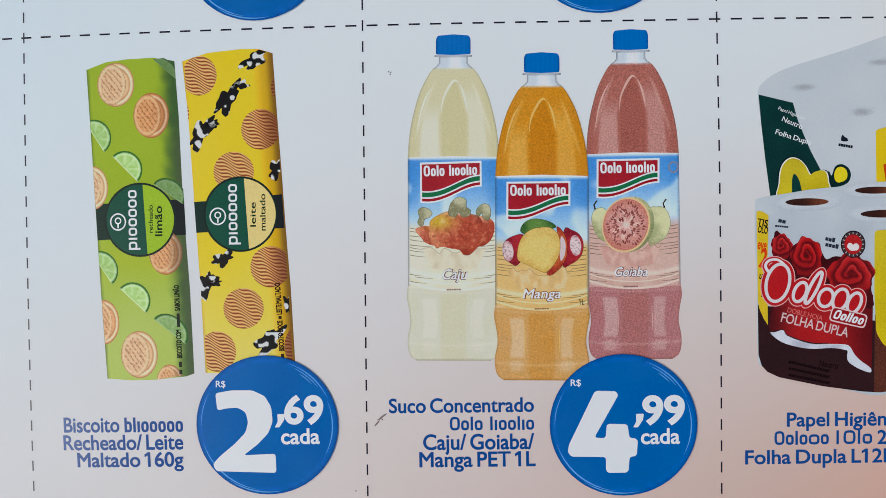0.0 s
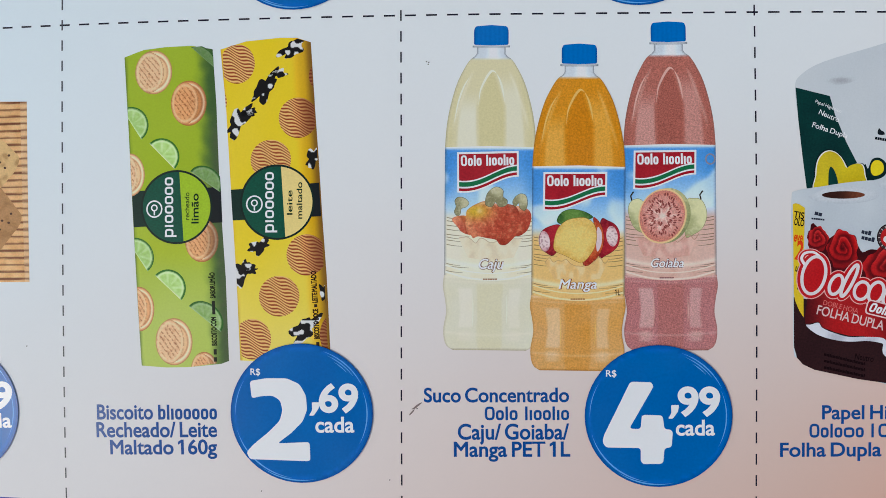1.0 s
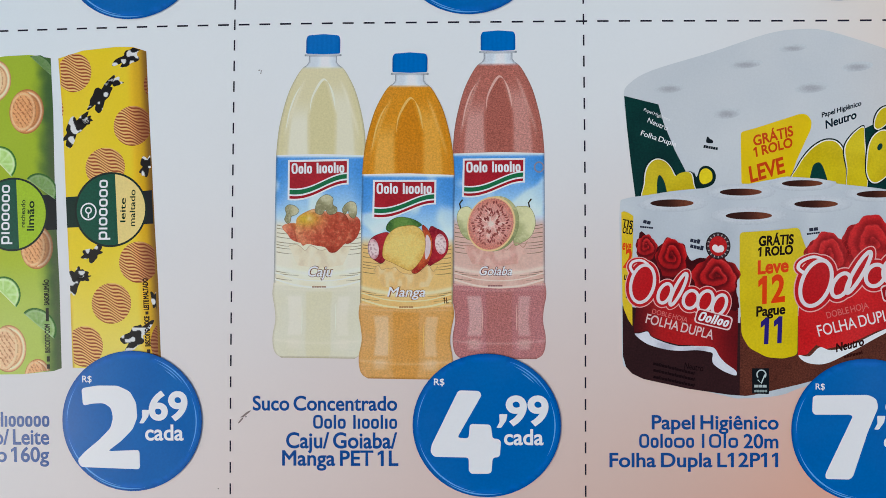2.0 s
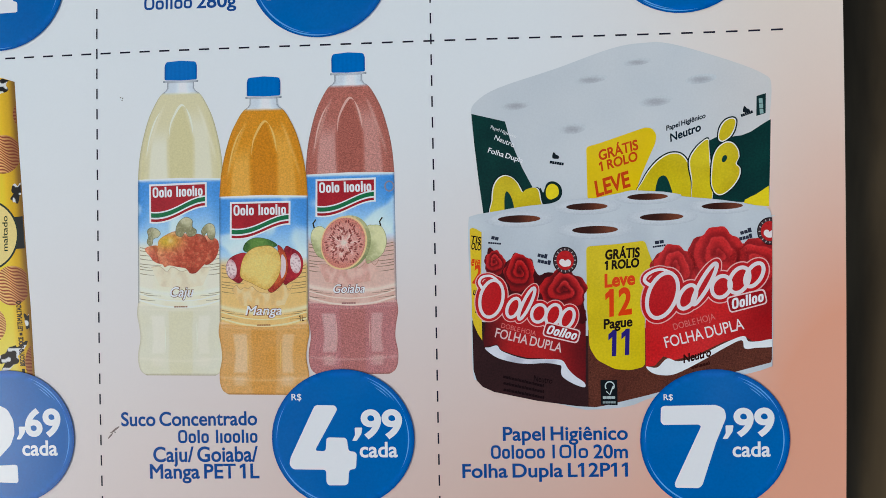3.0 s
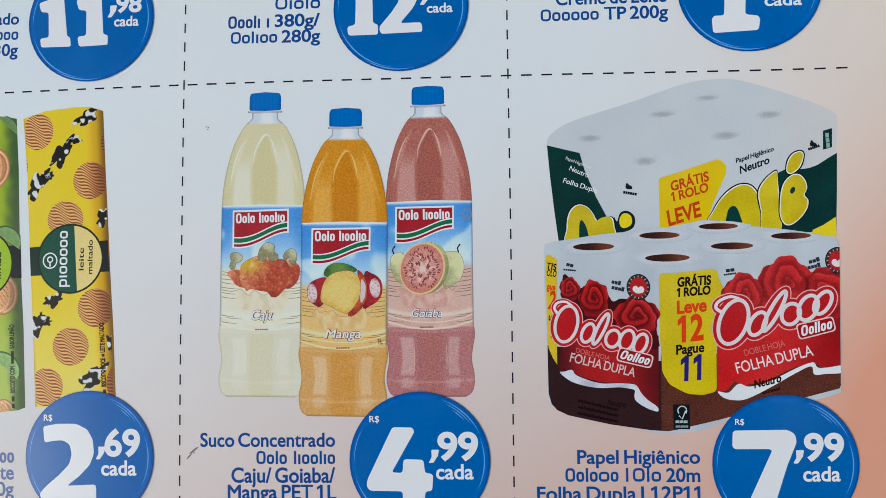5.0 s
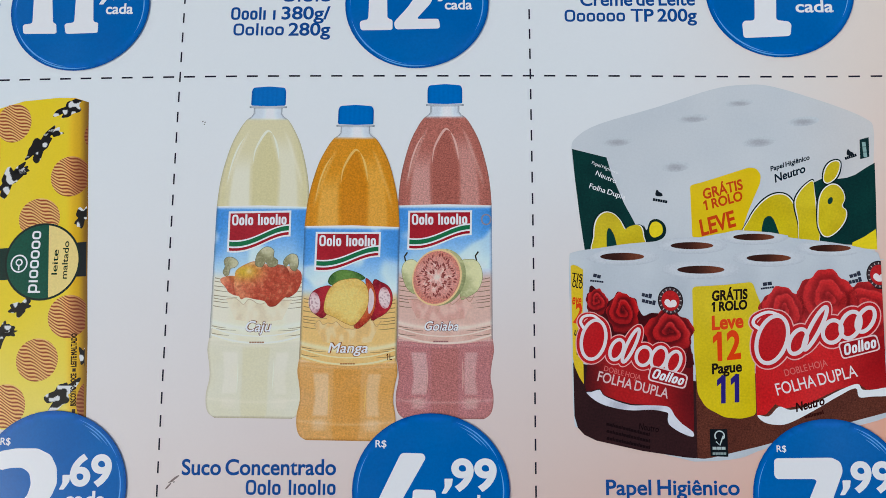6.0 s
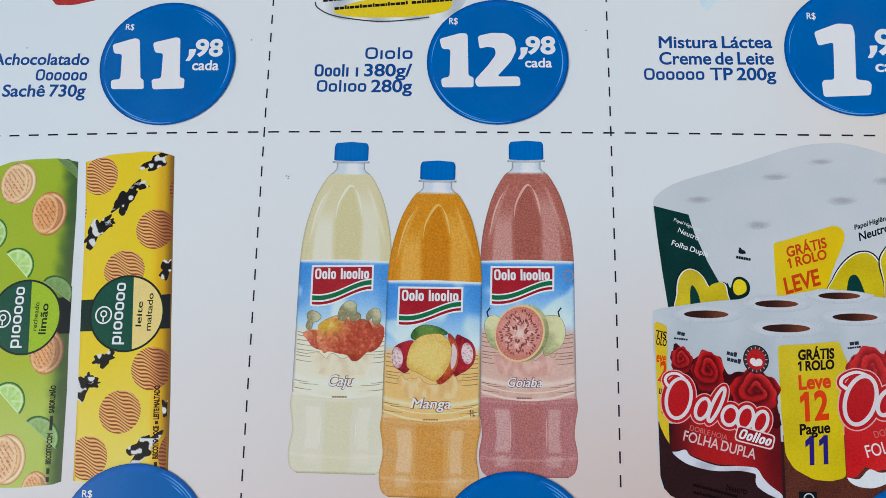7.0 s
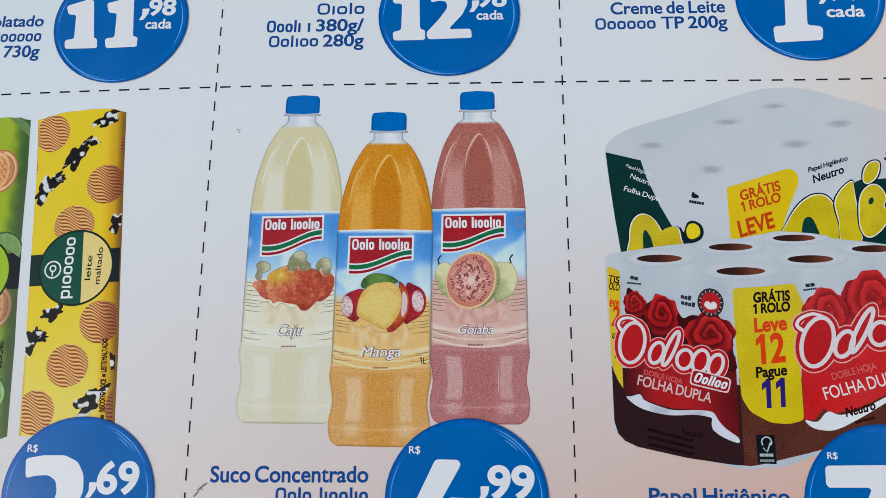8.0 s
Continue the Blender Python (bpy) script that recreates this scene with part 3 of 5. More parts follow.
def juice_bottle_picture(top, foot, half, deep, mid, pale, low, level, label, screen=None):
    """A bottle of juice: glass and juice, cap, label. deep, mid, pale: juice colours; low: the juice below the label."""
    top, foot = Vector(top), Vector(foot)
    ax = foot - top
    long = ax.length
    ax.normalize()
    side = Vector((-ax.y, ax.x))

    def at(s, w):
        q = top + ax * (s * long) + side * (w * half)
        return (q.x, q.y)

    def frame_of(x, y):
        q = Vector((x, y)) - top
        return q.dot(ax) / long, q.dot(side) / half

    def girth(s):
        for (a, u), (b, v) in zip(PROFILE, PROFILE[1:]):
            if a <= s <= b:
                return u + (v - u) * (s - a) / (b - a)
        return PROFILE[-1][1]

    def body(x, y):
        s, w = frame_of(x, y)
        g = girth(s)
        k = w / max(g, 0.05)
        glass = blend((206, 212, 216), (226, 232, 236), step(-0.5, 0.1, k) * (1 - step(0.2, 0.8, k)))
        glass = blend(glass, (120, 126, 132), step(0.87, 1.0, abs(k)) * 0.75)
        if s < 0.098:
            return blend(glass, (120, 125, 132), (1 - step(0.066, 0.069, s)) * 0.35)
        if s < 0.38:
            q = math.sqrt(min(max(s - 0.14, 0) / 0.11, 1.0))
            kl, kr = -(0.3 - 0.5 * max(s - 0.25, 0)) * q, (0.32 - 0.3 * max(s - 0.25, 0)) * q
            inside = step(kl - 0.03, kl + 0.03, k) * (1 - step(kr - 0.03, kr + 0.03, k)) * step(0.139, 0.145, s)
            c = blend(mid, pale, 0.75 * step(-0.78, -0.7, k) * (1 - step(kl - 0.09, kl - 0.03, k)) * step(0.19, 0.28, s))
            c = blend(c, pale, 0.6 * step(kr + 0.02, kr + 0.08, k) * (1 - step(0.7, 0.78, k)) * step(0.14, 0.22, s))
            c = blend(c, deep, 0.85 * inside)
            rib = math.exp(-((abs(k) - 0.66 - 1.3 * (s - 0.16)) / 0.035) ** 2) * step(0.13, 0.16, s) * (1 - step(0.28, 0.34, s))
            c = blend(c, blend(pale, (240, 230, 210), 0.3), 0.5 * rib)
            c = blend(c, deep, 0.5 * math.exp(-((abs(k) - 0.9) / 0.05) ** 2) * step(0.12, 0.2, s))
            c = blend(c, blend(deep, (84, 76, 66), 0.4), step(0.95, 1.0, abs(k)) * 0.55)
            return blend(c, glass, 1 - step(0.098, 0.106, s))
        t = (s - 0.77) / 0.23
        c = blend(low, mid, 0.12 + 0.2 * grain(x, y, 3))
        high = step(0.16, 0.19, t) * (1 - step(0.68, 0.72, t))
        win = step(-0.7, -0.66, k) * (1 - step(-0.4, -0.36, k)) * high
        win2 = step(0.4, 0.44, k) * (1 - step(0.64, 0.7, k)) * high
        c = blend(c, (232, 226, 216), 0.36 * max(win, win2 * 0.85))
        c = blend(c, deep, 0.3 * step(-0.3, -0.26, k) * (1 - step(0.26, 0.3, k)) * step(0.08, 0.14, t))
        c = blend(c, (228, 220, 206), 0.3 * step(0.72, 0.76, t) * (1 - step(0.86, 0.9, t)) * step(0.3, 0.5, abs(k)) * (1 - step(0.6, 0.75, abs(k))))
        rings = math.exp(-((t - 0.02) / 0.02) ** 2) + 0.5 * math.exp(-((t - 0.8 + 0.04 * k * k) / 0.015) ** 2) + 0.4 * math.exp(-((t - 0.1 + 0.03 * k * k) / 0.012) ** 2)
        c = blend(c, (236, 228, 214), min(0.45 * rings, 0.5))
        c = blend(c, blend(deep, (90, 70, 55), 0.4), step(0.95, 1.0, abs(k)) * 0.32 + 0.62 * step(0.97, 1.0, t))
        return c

    right = [at(s, w) for s, w in PROFILE if s > 0.059]
    left = [at(s, -w) for s, w in PROFILE if s > 0.059]
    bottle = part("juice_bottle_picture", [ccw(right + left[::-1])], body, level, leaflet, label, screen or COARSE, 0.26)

    def cap_tone(x, y):
        s, w = frame_of(x, y)
        ridge = 0.5 + 0.5 * math.sin(w * 60)
        return blend(blend((16, 118, 184), (30, 132, 196), ridge * 0.3), (10, 86, 148), step(0.32, 0.385, abs(w)) * 0.7)
    part("cap", [rounded([at(0, -0.345), at(-0.004, 0), at(0, 0.345), at(0.012, 0.38), at(0.058, 0.38), at(0.06, 0.0), at(0.058, -0.38), at(0.012, -0.38)], 0.3)], cap_tone, level + 1, bottle, "ribbed blue screw cap", SOLID, 0.4)

    def label_tone(x, y):
        s, w = frame_of(x, y)
        v = (s - 0.376) / 0.394
        c = blend((100, 160, 214), (184, 210, 230), step(0.08, 0.5, v))
        c = blend(c, (78, 144, 204), 0.5 * step(0.6, 0.95, abs(w)) * (1 - step(0.3, 0.5, v)))
        c = blend(c, (232, 238, 242), 0.6 * step(0.15, 0.5, grain(x, y, 4.0) + 0.25 - abs(v - 0.35)) * (1 - step(0.5, 0.6, v)))
        c = blend(c, (232, 236, 238), 1 - step(0.0, 0.03, v))
        wood = blend(pale, (224, 212, 190), 0.35)
        c = blend(c, wood, step(0.46, 0.58, v))
        splash = blend(blend(mid, pale, 0.7 + 0.5 * grain(x, y, 1.6)), (234, 222, 200), 0.4)
        c = blend(c, splash, step(0.55, 0.68, v) * (1 - step(0.5, 0.7, abs(w))) * 0.9)
        c = blend(c, splash, step(0.86, 0.97, v) * 0.9)
        arc = v - 0.93 + 0.05 * w * w
        c = blend(c, (240, 234, 220), 0.5 * math.exp(-(arc / 0.018) ** 2))
        return blend(c, (80, 90, 105), 0.5 * step(0.95, 1.0, abs(w)))
    lab = part("bottle_label", [[at(0.376, -1), at(0.372, 0), at(0.376, 1), at(0.77, 1), at(0.784, 0.5), at(0.788, 0), at(0.784, -0.5), at(0.77, -1)]], label_tone, level + 1, bottle, "sky-blue wraparound label with fruit", INK, 0.24)
    shine = blend(pale, (244, 236, 206), 0.16)
    for line, w in (([(0.245, -0.27), (0.2, -0.23), (0.16, -0.1), (0.141, 0.0), (0.14, 0.06), (0.147, 0.12)], 0.42), ([(0.147, 0.12), (0.17, 0.2), (0.2, 0.26), (0.235, 0.3)], 0.34),
                    ([(0.16, -0.48), (0.19, -0.6), (0.24, -0.72), (0.3, -0.8)], 0.3),
                    ([(0.83, -0.37), (0.88, -0.36), (0.93, -0.37)], 0.16), ([(0.83, 0.37), (0.88, 0.38), (0.92, 0.37)], 0.16)):
        part("highlight", stroke(spline([at(s, w_) for s, w_ in line], 5, False), w, taper=True), shine, level + 0.6, bottle)
    for sgn in (-1, 1):
        for k, (s0, ln) in enumerate(((0.593, 0.3), (0.603, 0.4), (0.617, 0.55), (0.629, 0.36), (0.645, 0.5), (0.653, 0.3), (0.662, 0.42), (0.676, 0.34), (0.735, 0.3), (0.742, 0.5), (0.757, 0.36))):
            a0 = sgn * 0.95
            part("plank_line", stroke(spline([at(s0, a0), at(s0 + 0.004, a0 - sgn * ln * 0.5), at(s0 + 0.006, a0 - sgn * ln)], 4, False), 0.15, 0.05), blend(deep, (140, 130, 108), 0.75), level + 1.6, lab)
    for s0, wd in ((0.752, 0.2), (0.772, 0.3)):
        part("rim_line", stroke(spline([at(s0 - 0.012, -0.97), at(s0 + 0.006, -0.5), at(s0 + 0.012, 0), at(s0 + 0.006, 0.5), at(s0 - 0.012, 0.97)], 5, False), wd), blend(pale, (240, 232, 216), 0.6), level + 1.8, lab)
    return bottle, lab


def brand_flag(a, b, c, d, parent, level):
    """A red flag-shaped brand panel with a white rim and green, white and red waves under it."""
    a, b, d = (Vector(p) for p in (a, b, d))
    e, h = b - a, d - a

    def wave(k, lo=0.0, hi=1.0):
        return [tuple(a + e * u + h * (k - 0.30 * step(0.0, 1.0, u) + 0.05 * math.sin(u * 5))) for u in (lo + (hi - lo) * i / 16 for i in range(17))]

    def across(k, lo, hi):
        return [tuple(a + e * lo + h * k), tuple(a + e * hi + h * k)]
    flag = part("brand_flag", [ccw(across(0, 0, 1) + wave(0.97)[::-1])], (230, 231, 231), level, parent, "red brand flag with green and white waves", INK, 1.0)
    part("red_field", [ccw(across(0.05, 0.03, 0.97) + wave(0.68, 0.03, 0.97)[::-1])], lambda x, y: blend((180, 58, 68), (162, 44, 56), 0.5 + 0.5 * grain(x, y, 3)), level + 0.6, flag, "", INK, 1.0)
    part("green_wave", [ccw(wave(0.715, 0.03, 0.97) + wave(0.825, 0.03, 0.97)[::-1])], (44, 122, 82), level + 0.6, flag, "", INK, 1.0)
    part("red_wave", [ccw(wave(0.865, 0.03, 0.97) + wave(0.93, 0.03, 0.97)[::-1])], (166, 40, 54), level + 0.6, flag, "", INK, 1.0)
    w = e.length
    e, dn = e.normalized(), h.normalized()
    s = a + e * 0.06 * w + dn * 2.4
    marks("Dolo lioolio", tuple(s), tuple(s + e * 0.87 * w), 1.85, (232, 228, 228), level + 1.2, flag, "brand_word", 0.18)


def fruit_tone(c, r, inner, outer, spots=None):
    def tone(x, y):
        k = math.hypot(x - c[0], y - c[1]) / r
        col = blend(inner, outer, step(0.3, 1.0, k + 0.3 * grain(x, y, 1.4)))
        if spots and grain(x * 1.7, y * 1.7, 0.55) > 0.2:
            col = blend(col, spots, 0.35)
        return col
    return tone


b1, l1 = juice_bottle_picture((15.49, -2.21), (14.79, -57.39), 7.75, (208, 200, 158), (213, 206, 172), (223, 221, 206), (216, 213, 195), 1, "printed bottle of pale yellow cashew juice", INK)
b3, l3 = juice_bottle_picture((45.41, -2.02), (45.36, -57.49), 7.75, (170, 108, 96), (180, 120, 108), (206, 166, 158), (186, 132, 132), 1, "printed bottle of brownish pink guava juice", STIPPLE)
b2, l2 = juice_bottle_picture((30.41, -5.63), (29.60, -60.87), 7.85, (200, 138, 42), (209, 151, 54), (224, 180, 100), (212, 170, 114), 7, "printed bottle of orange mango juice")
brand_flag((9.54, -23.75), (19.98, -23.63), (19.96, -27.34), (9.52, -30.80), l1, 3)
brand_flag((24.14, -27.27), (34.90, -27.32), (34.78, -30.34), (24.01, -33.99), l2, 9)
brand_flag((39.38, -23.74), (49.91, -23.69), (49.78, -27.29), (39.23, -30.45), l3, 3)

# cashew apples with their nuts
def fruit_edge(pts, colour, level, parent):
    """The thin dark edge of a printed fruit."""
    part("fruit_edge", stroke(spline(pts, 4), 0.06, closed=True), colour, level, parent, "", INK, 2.0)


LOBE_A = [(8.6, -35.3), (9.2, -34.7), (11.0, -34.6), (11.6, -35.8), (11.5, -37.7), (10.2, -37.3), (9.5, -36.4)]
LOBE_B = [(11.0, -34.6), (11.2, -33.6), (12.5, -32.7), (14.3, -32.1), (16.3, -32.6), (18.5, -32.7), (19.7, -33.4), (20.2, -35.5), (19.8, -37.5), (19.0, -38.4), (18.1, -39.3), (17.5, -39.6), (16.7, -39.5), (16.0, -38.7), (14.5, -38.4), (13.0, -38.1), (12.2, -38.4), (11.8, -37.9), (11.3, -37.7), (10.9, -36.1)]
LOBE_C = [(19.0, -33.2), (20.5, -33.1), (21.8, -33.9), (22.0, -35.3), (21.4, -37.0), (20.2, -38.0), (19.2, -37.8), (19.0, -35.5)]
CA, CB, CC = (10.0, -35.8), (15.2, -36.0), (20.2, -35.6)


def cashew_tone(centre, rx, ry, pale, deep_, side):
    def tone(x, y):
        u, v = (x - centre[0]) / rx, (y - centre[1]) / ry
        c = blend(pale, deep_, step(-0.75, 0.35, side * u - 0.55 * v + 0.5 * grain(x, y, 1.6)))
        c = blend(c, (236, 206, 176), 0.75 * step(0.55, 0.95, v + 0.35 * grain(x, y, 0.8)))
        c = blend(c, (150, 64, 46), 0.5 * step(0.35, 1.0, -v + 0.4 * grain(x, y, 0.9)))
        c = blend(c, (236, 196, 150), 0.3 * step(0.1, 0.5, grain(x, y, 0.55)))
        c = blend(c, (150, 60, 42), 0.4 * step(0.1, 0.5, grain(x + 5, y, 0.8)))
        c = blend(c, (206, 184, 66), 0.85 * math.exp(-((x - 12.6) / 2.3) ** 2 - ((y + 33.8) / 1.3) ** 2))
        c = blend(c, (234, 214, 186), 0.6 * math.exp(-((x - 13.3) / 0.5) ** 2 - ((y + 33.8) / 0.4) ** 2))
        return blend(c, (126, 56, 42), 0.6 * step(0.86, 1.0, math.hypot(u, v)))
    return tone


for pts, centre, rx, ry, pale, deep_, side in ((LOBE_A, CA, 3.0, 2.6, (216, 146, 118), (188, 100, 80), 1), (LOBE_C, CC, 2.6, 3.0, (208, 132, 104), (180, 88, 68), 1), (LOBE_B, CB, 5.6, 4.2, (212, 146, 112), (186, 94, 72), 1)):
    part("cashew_fruit", [spline(pts, 4)], cashew_tone(centre, rx, ry, pale, deep_, side), 3 if pts is not LOBE_B else 3.5, l1, "orange-red cashew apple", COARSE, 0.22)
for pts in ([(9.1, -32.0), (9.7, -31.4), (10.8, -31.6), (11.5, -32.4), (11.0, -33.1), (10.2, -33.4), (10.0, -34.3), (9.5, -34.6), (9.0, -33.9), (9.3, -33.0)], [(14.3, -32.7), (14.5, -31.1), (15.3, -30.1), (16.3, -29.7), (17.3, -30.3), (17.3, -31.4), (18.0, -32.0), (17.8, -32.9), (16.6, -33.1), (16.0, -32.3), (15.4, -33.1)], [(18.9, -32.3), (19.4, -31.4), (20.3, -30.9), (21.2, -31.3), (21.4, -32.8), (20.9, -33.8), (20.1, -33.3), (19.9, -32.5), (19.3, -33.1)]):
    part("cashew_nut", [spline(pts, 4)], fruit_tone(pts[3], 2.4, (194, 190, 158), (150, 146, 114), (210, 206, 182)), 5, l1, "grey-green cashew nut", INK, 0.22)
    fruit_edge(pts, (92, 88, 66), 6, l1)
# mango
part("mango_leaf", [spline([(26.4, -35.7), (26.6, -34.8), (27.4, -34.0), (28.7, -33.6), (30.3, -33.8), (31.6, -34.3), (32.4, -35.0), (31.2, -35.4), (28.7, -35.6), (27.2, -36.1)], 4)], fruit_tone((29.1, -34.8), 3.2, (112, 146, 78), (62, 100, 54), (140, 168, 104)), 9, l2, "green mango shoulder", INK, 0.25)
fruit_edge([(26.4, -35.7), (26.6, -34.8), (27.4, -34.0), (28.7, -33.6), (30.3, -33.8), (31.6, -34.3), (32.4, -35.0), (31.2, -35.4), (28.7, -35.6), (27.2, -36.1)], (34, 70, 36), 10, l2)
for pts, pip in (([(23.4, -38.5), (23.7, -37.4), (24.8, -36.6), (26.7, -36.2), (27.2, -37.6), (26.7, -40.0), (25.7, -41.4), (24.6, -41.0), (23.6, -40.1)], (24.2, -39.0)), ([(33.7, -35.6), (35.0, -35.6), (36.3, -36.4), (36.9, -37.8), (36.7, -39.5), (35.9, -40.6), (34.6, -41.4), (33.4, -41.5)], (35.6, -38.2))):
    part("mango_side", [spline(pts, 4)], fruit_tone(pts[4], 5.0, (176, 54, 66), (136, 34, 52), (196, 90, 84)), 9, l2, "crimson side mango with pale flesh", INK, 0.3)
    fruit_edge(pts, (96, 26, 40), 10, l2)
    part("pale_flesh", [oval(pip, 0.95, 1.75, 6, 24)], fruit_tone(pip, 2.0, (222, 204, 202), (206, 164, 168), (136, 84, 92)), 9.6, l2, "", INK, 0.16)
part("mango_flank", [spline([(32.5, -35.0), (33.5, -35.8), (34.1, -37.3), (34.2, -39.2), (33.6, -41.1), (32.6, -42.3), (31.3, -43.2), (30.7, -42.4), (32.4, -39.6), (32.7, -37.2)], 4)], fruit_tone((32.4, -38.7), 4.2, (200, 110, 66), (160, 56, 50), (214, 150, 96)), 10, l2, "red mango flank", COARSE, 0.25)
fruit_edge([(32.5, -35.0), (33.5, -35.8), (34.1, -37.3), (34.2, -39.2), (33.6, -41.1), (32.6, -42.3), (31.3, -43.2), (30.7, -42.4), (32.4, -39.6), (32.7, -37.2)], (112, 36, 34), 10.5, l2)
part("flesh_sliver", [spline([(33.3, -36.6), (33.9, -37.7), (33.8, -39.6), (33.1, -40.8), (32.9, -39.1), (33.0, -37.5)], 4)], (214, 196, 196), 10.6, l2, "", INK, 0.4)
part("mango_fruit", [spline([(25.9, -40.5), (25.9, -38.6), (26.6, -36.7), (28.0, -35.5), (29.6, -35.1), (31.2, -35.1), (32.5, -36.0), (33.0, -37.5), (32.9, -39.4), (32.1, -41.1), (30.7, -42.6), (29.5, -42.4), (27.6, -41.4)], 4)], fruit_tone((29.3, -38.6), 5.4, (224, 200, 128), (208, 170, 92), (232, 212, 150)), 11.2, l2, "yellow mango half", COARSE, 0.25)
fruit_edge([(25.9, -40.5), (25.9, -38.6), (26.6, -36.7), (28.0, -35.5), (29.6, -35.1), (31.2, -35.1), (32.5, -36.0), (33.0, -37.5), (32.9, -39.4), (32.1, -41.1), (30.7, -42.6), (29.5, -42.4), (27.6, -41.4)], (166, 118, 62), 12.2, l2)
# guava
for pts in ([(38.5, -34.7), (38.4, -33.3), (39.0, -32.2), (40.2, -31.9), (41.1, -32.7), (41.7, -34.2), (41.7, -36.7), (40.7, -37.6), (39.3, -36.7)], [(48.1, -32.5), (49.3, -31.9), (50.6, -32.1), (51.4, -33.5), (51.5, -35.2), (50.7, -37.0), (49.2, -38.0), (47.9, -38.1)]):
    part("guava_fruit", [spline(pts, 4)], fruit_tone(pts[3], 5.0, (214, 212, 170), (172, 174, 130), (224, 220, 186)), 3, l3, "pale green guava", INK, 0.4)
    fruit_edge(pts, (134, 138, 96), 4, l3)
    part("stalk", stroke([pts[2], (pts[2][0] - 0.2, pts[2][1] + 0.8), (pts[2][0] + 0.3, pts[2][1] + 1.5)], 0.25), (60, 56, 40), 4, l3)
GUAVA = (44.22, -34.84)
part("guava_rim", [oval((GUAVA[0] + 0.55, GUAVA[1] + 0.05), 4.0, 4.75, -18)], fruit_tone((GUAVA[0] - 1, GUAVA[1] + 2), 7.5, (206, 202, 158), (150, 154, 112), (126, 132, 96)), 5, l3, "green guava rind", INK, 0.35)
part("guava_flesh_edge", [oval((GUAVA[0] - 0.1, GUAVA[1]), 4.0, 4.7, -18)], (222, 196, 152), 5.5, l3, "", INK, 1.5)


def guava_tone(x, y):
    dx, dy = x - GUAVA[0] + 0.1, y - GUAVA[1]
    r, a = math.hypot(dx, dy) / 4.3, math.atan2(dy, dx)
    c = blend((214, 168, 158), (206, 150, 138), step(0.2, 0.9, r + 0.3 * grain(x, y, 1.0)))
    c = blend(c, (236, 206, 194), 0.8 * step(0.5, 0.95, math.cos(7 * a + 1.2 * grain(x, y, 1.2))) * (1 - step(0.45, 0.7, r)))
    c = blend(c, (238, 214, 202), 0.8 * (1 - step(0.06, 0.2, r)))
    return blend(c, (204, 136, 120), 0.7 * step(0.74, 0.9, r))


half = part("guava_half", [oval((GUAVA[0] - 0.15, GUAVA[1]), 3.75, 4.4, -18)], guava_tone, 6, l3, "pink cut guava with seeds", STIPPLE, 0.2)
seeds = random.Random(4)
for k in range(96):
    a = k * 2.4
    r = (0.3, 0.7, 0.52, 0.86, 0.42, 0.62, 0.8)[k % 7] + seeds.uniform(-0.06, 0.06)
    c = (GUAVA[0] - 0.15 + 3.6 * r * math.cos(a) + 0.15 * math.sin(a), GUAVA[1] + 4.2 * r * math.sin(a))
    t = math.degrees(a) + seeds.uniform(-35, 35)
    part("seed", [oval(c, 0.3, 0.14, t, 8)], blend((142, 76, 72), (176, 112, 102), seeds.random()), 7, half)
part("round_seal", stroke(oval((52.21, -25.26), 0.75, 0.85, n=16), 0.25, closed=True), (150, 146, 156), 3, l3)


def juice_splash(parent, c, wide, tall, tone, level):
    """A crown of juice thrown up under the fruit, with a pale lip."""
    tips = random.Random(int(c[0] * 10))
    n = 15
    top = [(c[0] - wide + 2 * wide * i / n, c[1] + tall * (0.35 + 0.3 * abs(2 * i / n - 1) + tips.uniform(-0.28, 0.3))) for i in range(n + 1)]
    low = [(c[0] + wide * 0.72, c[1] - tall * 0.9), (c[0], c[1] - tall * 1.2), (c[0] - wide * 0.72, c[1] - tall * 0.9)]

    def shade(x, y):
        k = grain(x, y * 0.55, 0.9)
        return blend(blend(tone, (234, 226, 210), step(-0.1, 0.35, k) * 0.3), (180, 150, 122), 0.12 * step(0.18, 0.4, -k))
    sp = part("juice_splash", [ccw(spline(top, 4, False) + low)], shade, level, parent, "splash of juice", INK, 0.25)
    part("splash_lip", stroke(spline(top, 4, False), 0.13), blend(tone, (150, 118, 92), 0.3), level + 0.6, sp)


text("1L", (36.03, -48.17), (36.93, -48.16), 0.95, (96, 64, 36), 10, l2, "volume", 0.02)
juice_splash(l1, (15.14, -39.89), 5.4, 2.0, (220, 211, 186), 2.8)
juice_splash(l2, (29.67, -43.53), 5.4, 2.0, (222, 190, 134), 8.8)
juice_splash(l3, (44.77, -39.69), 5.4, 2.0, (210, 168, 156), 2.8)
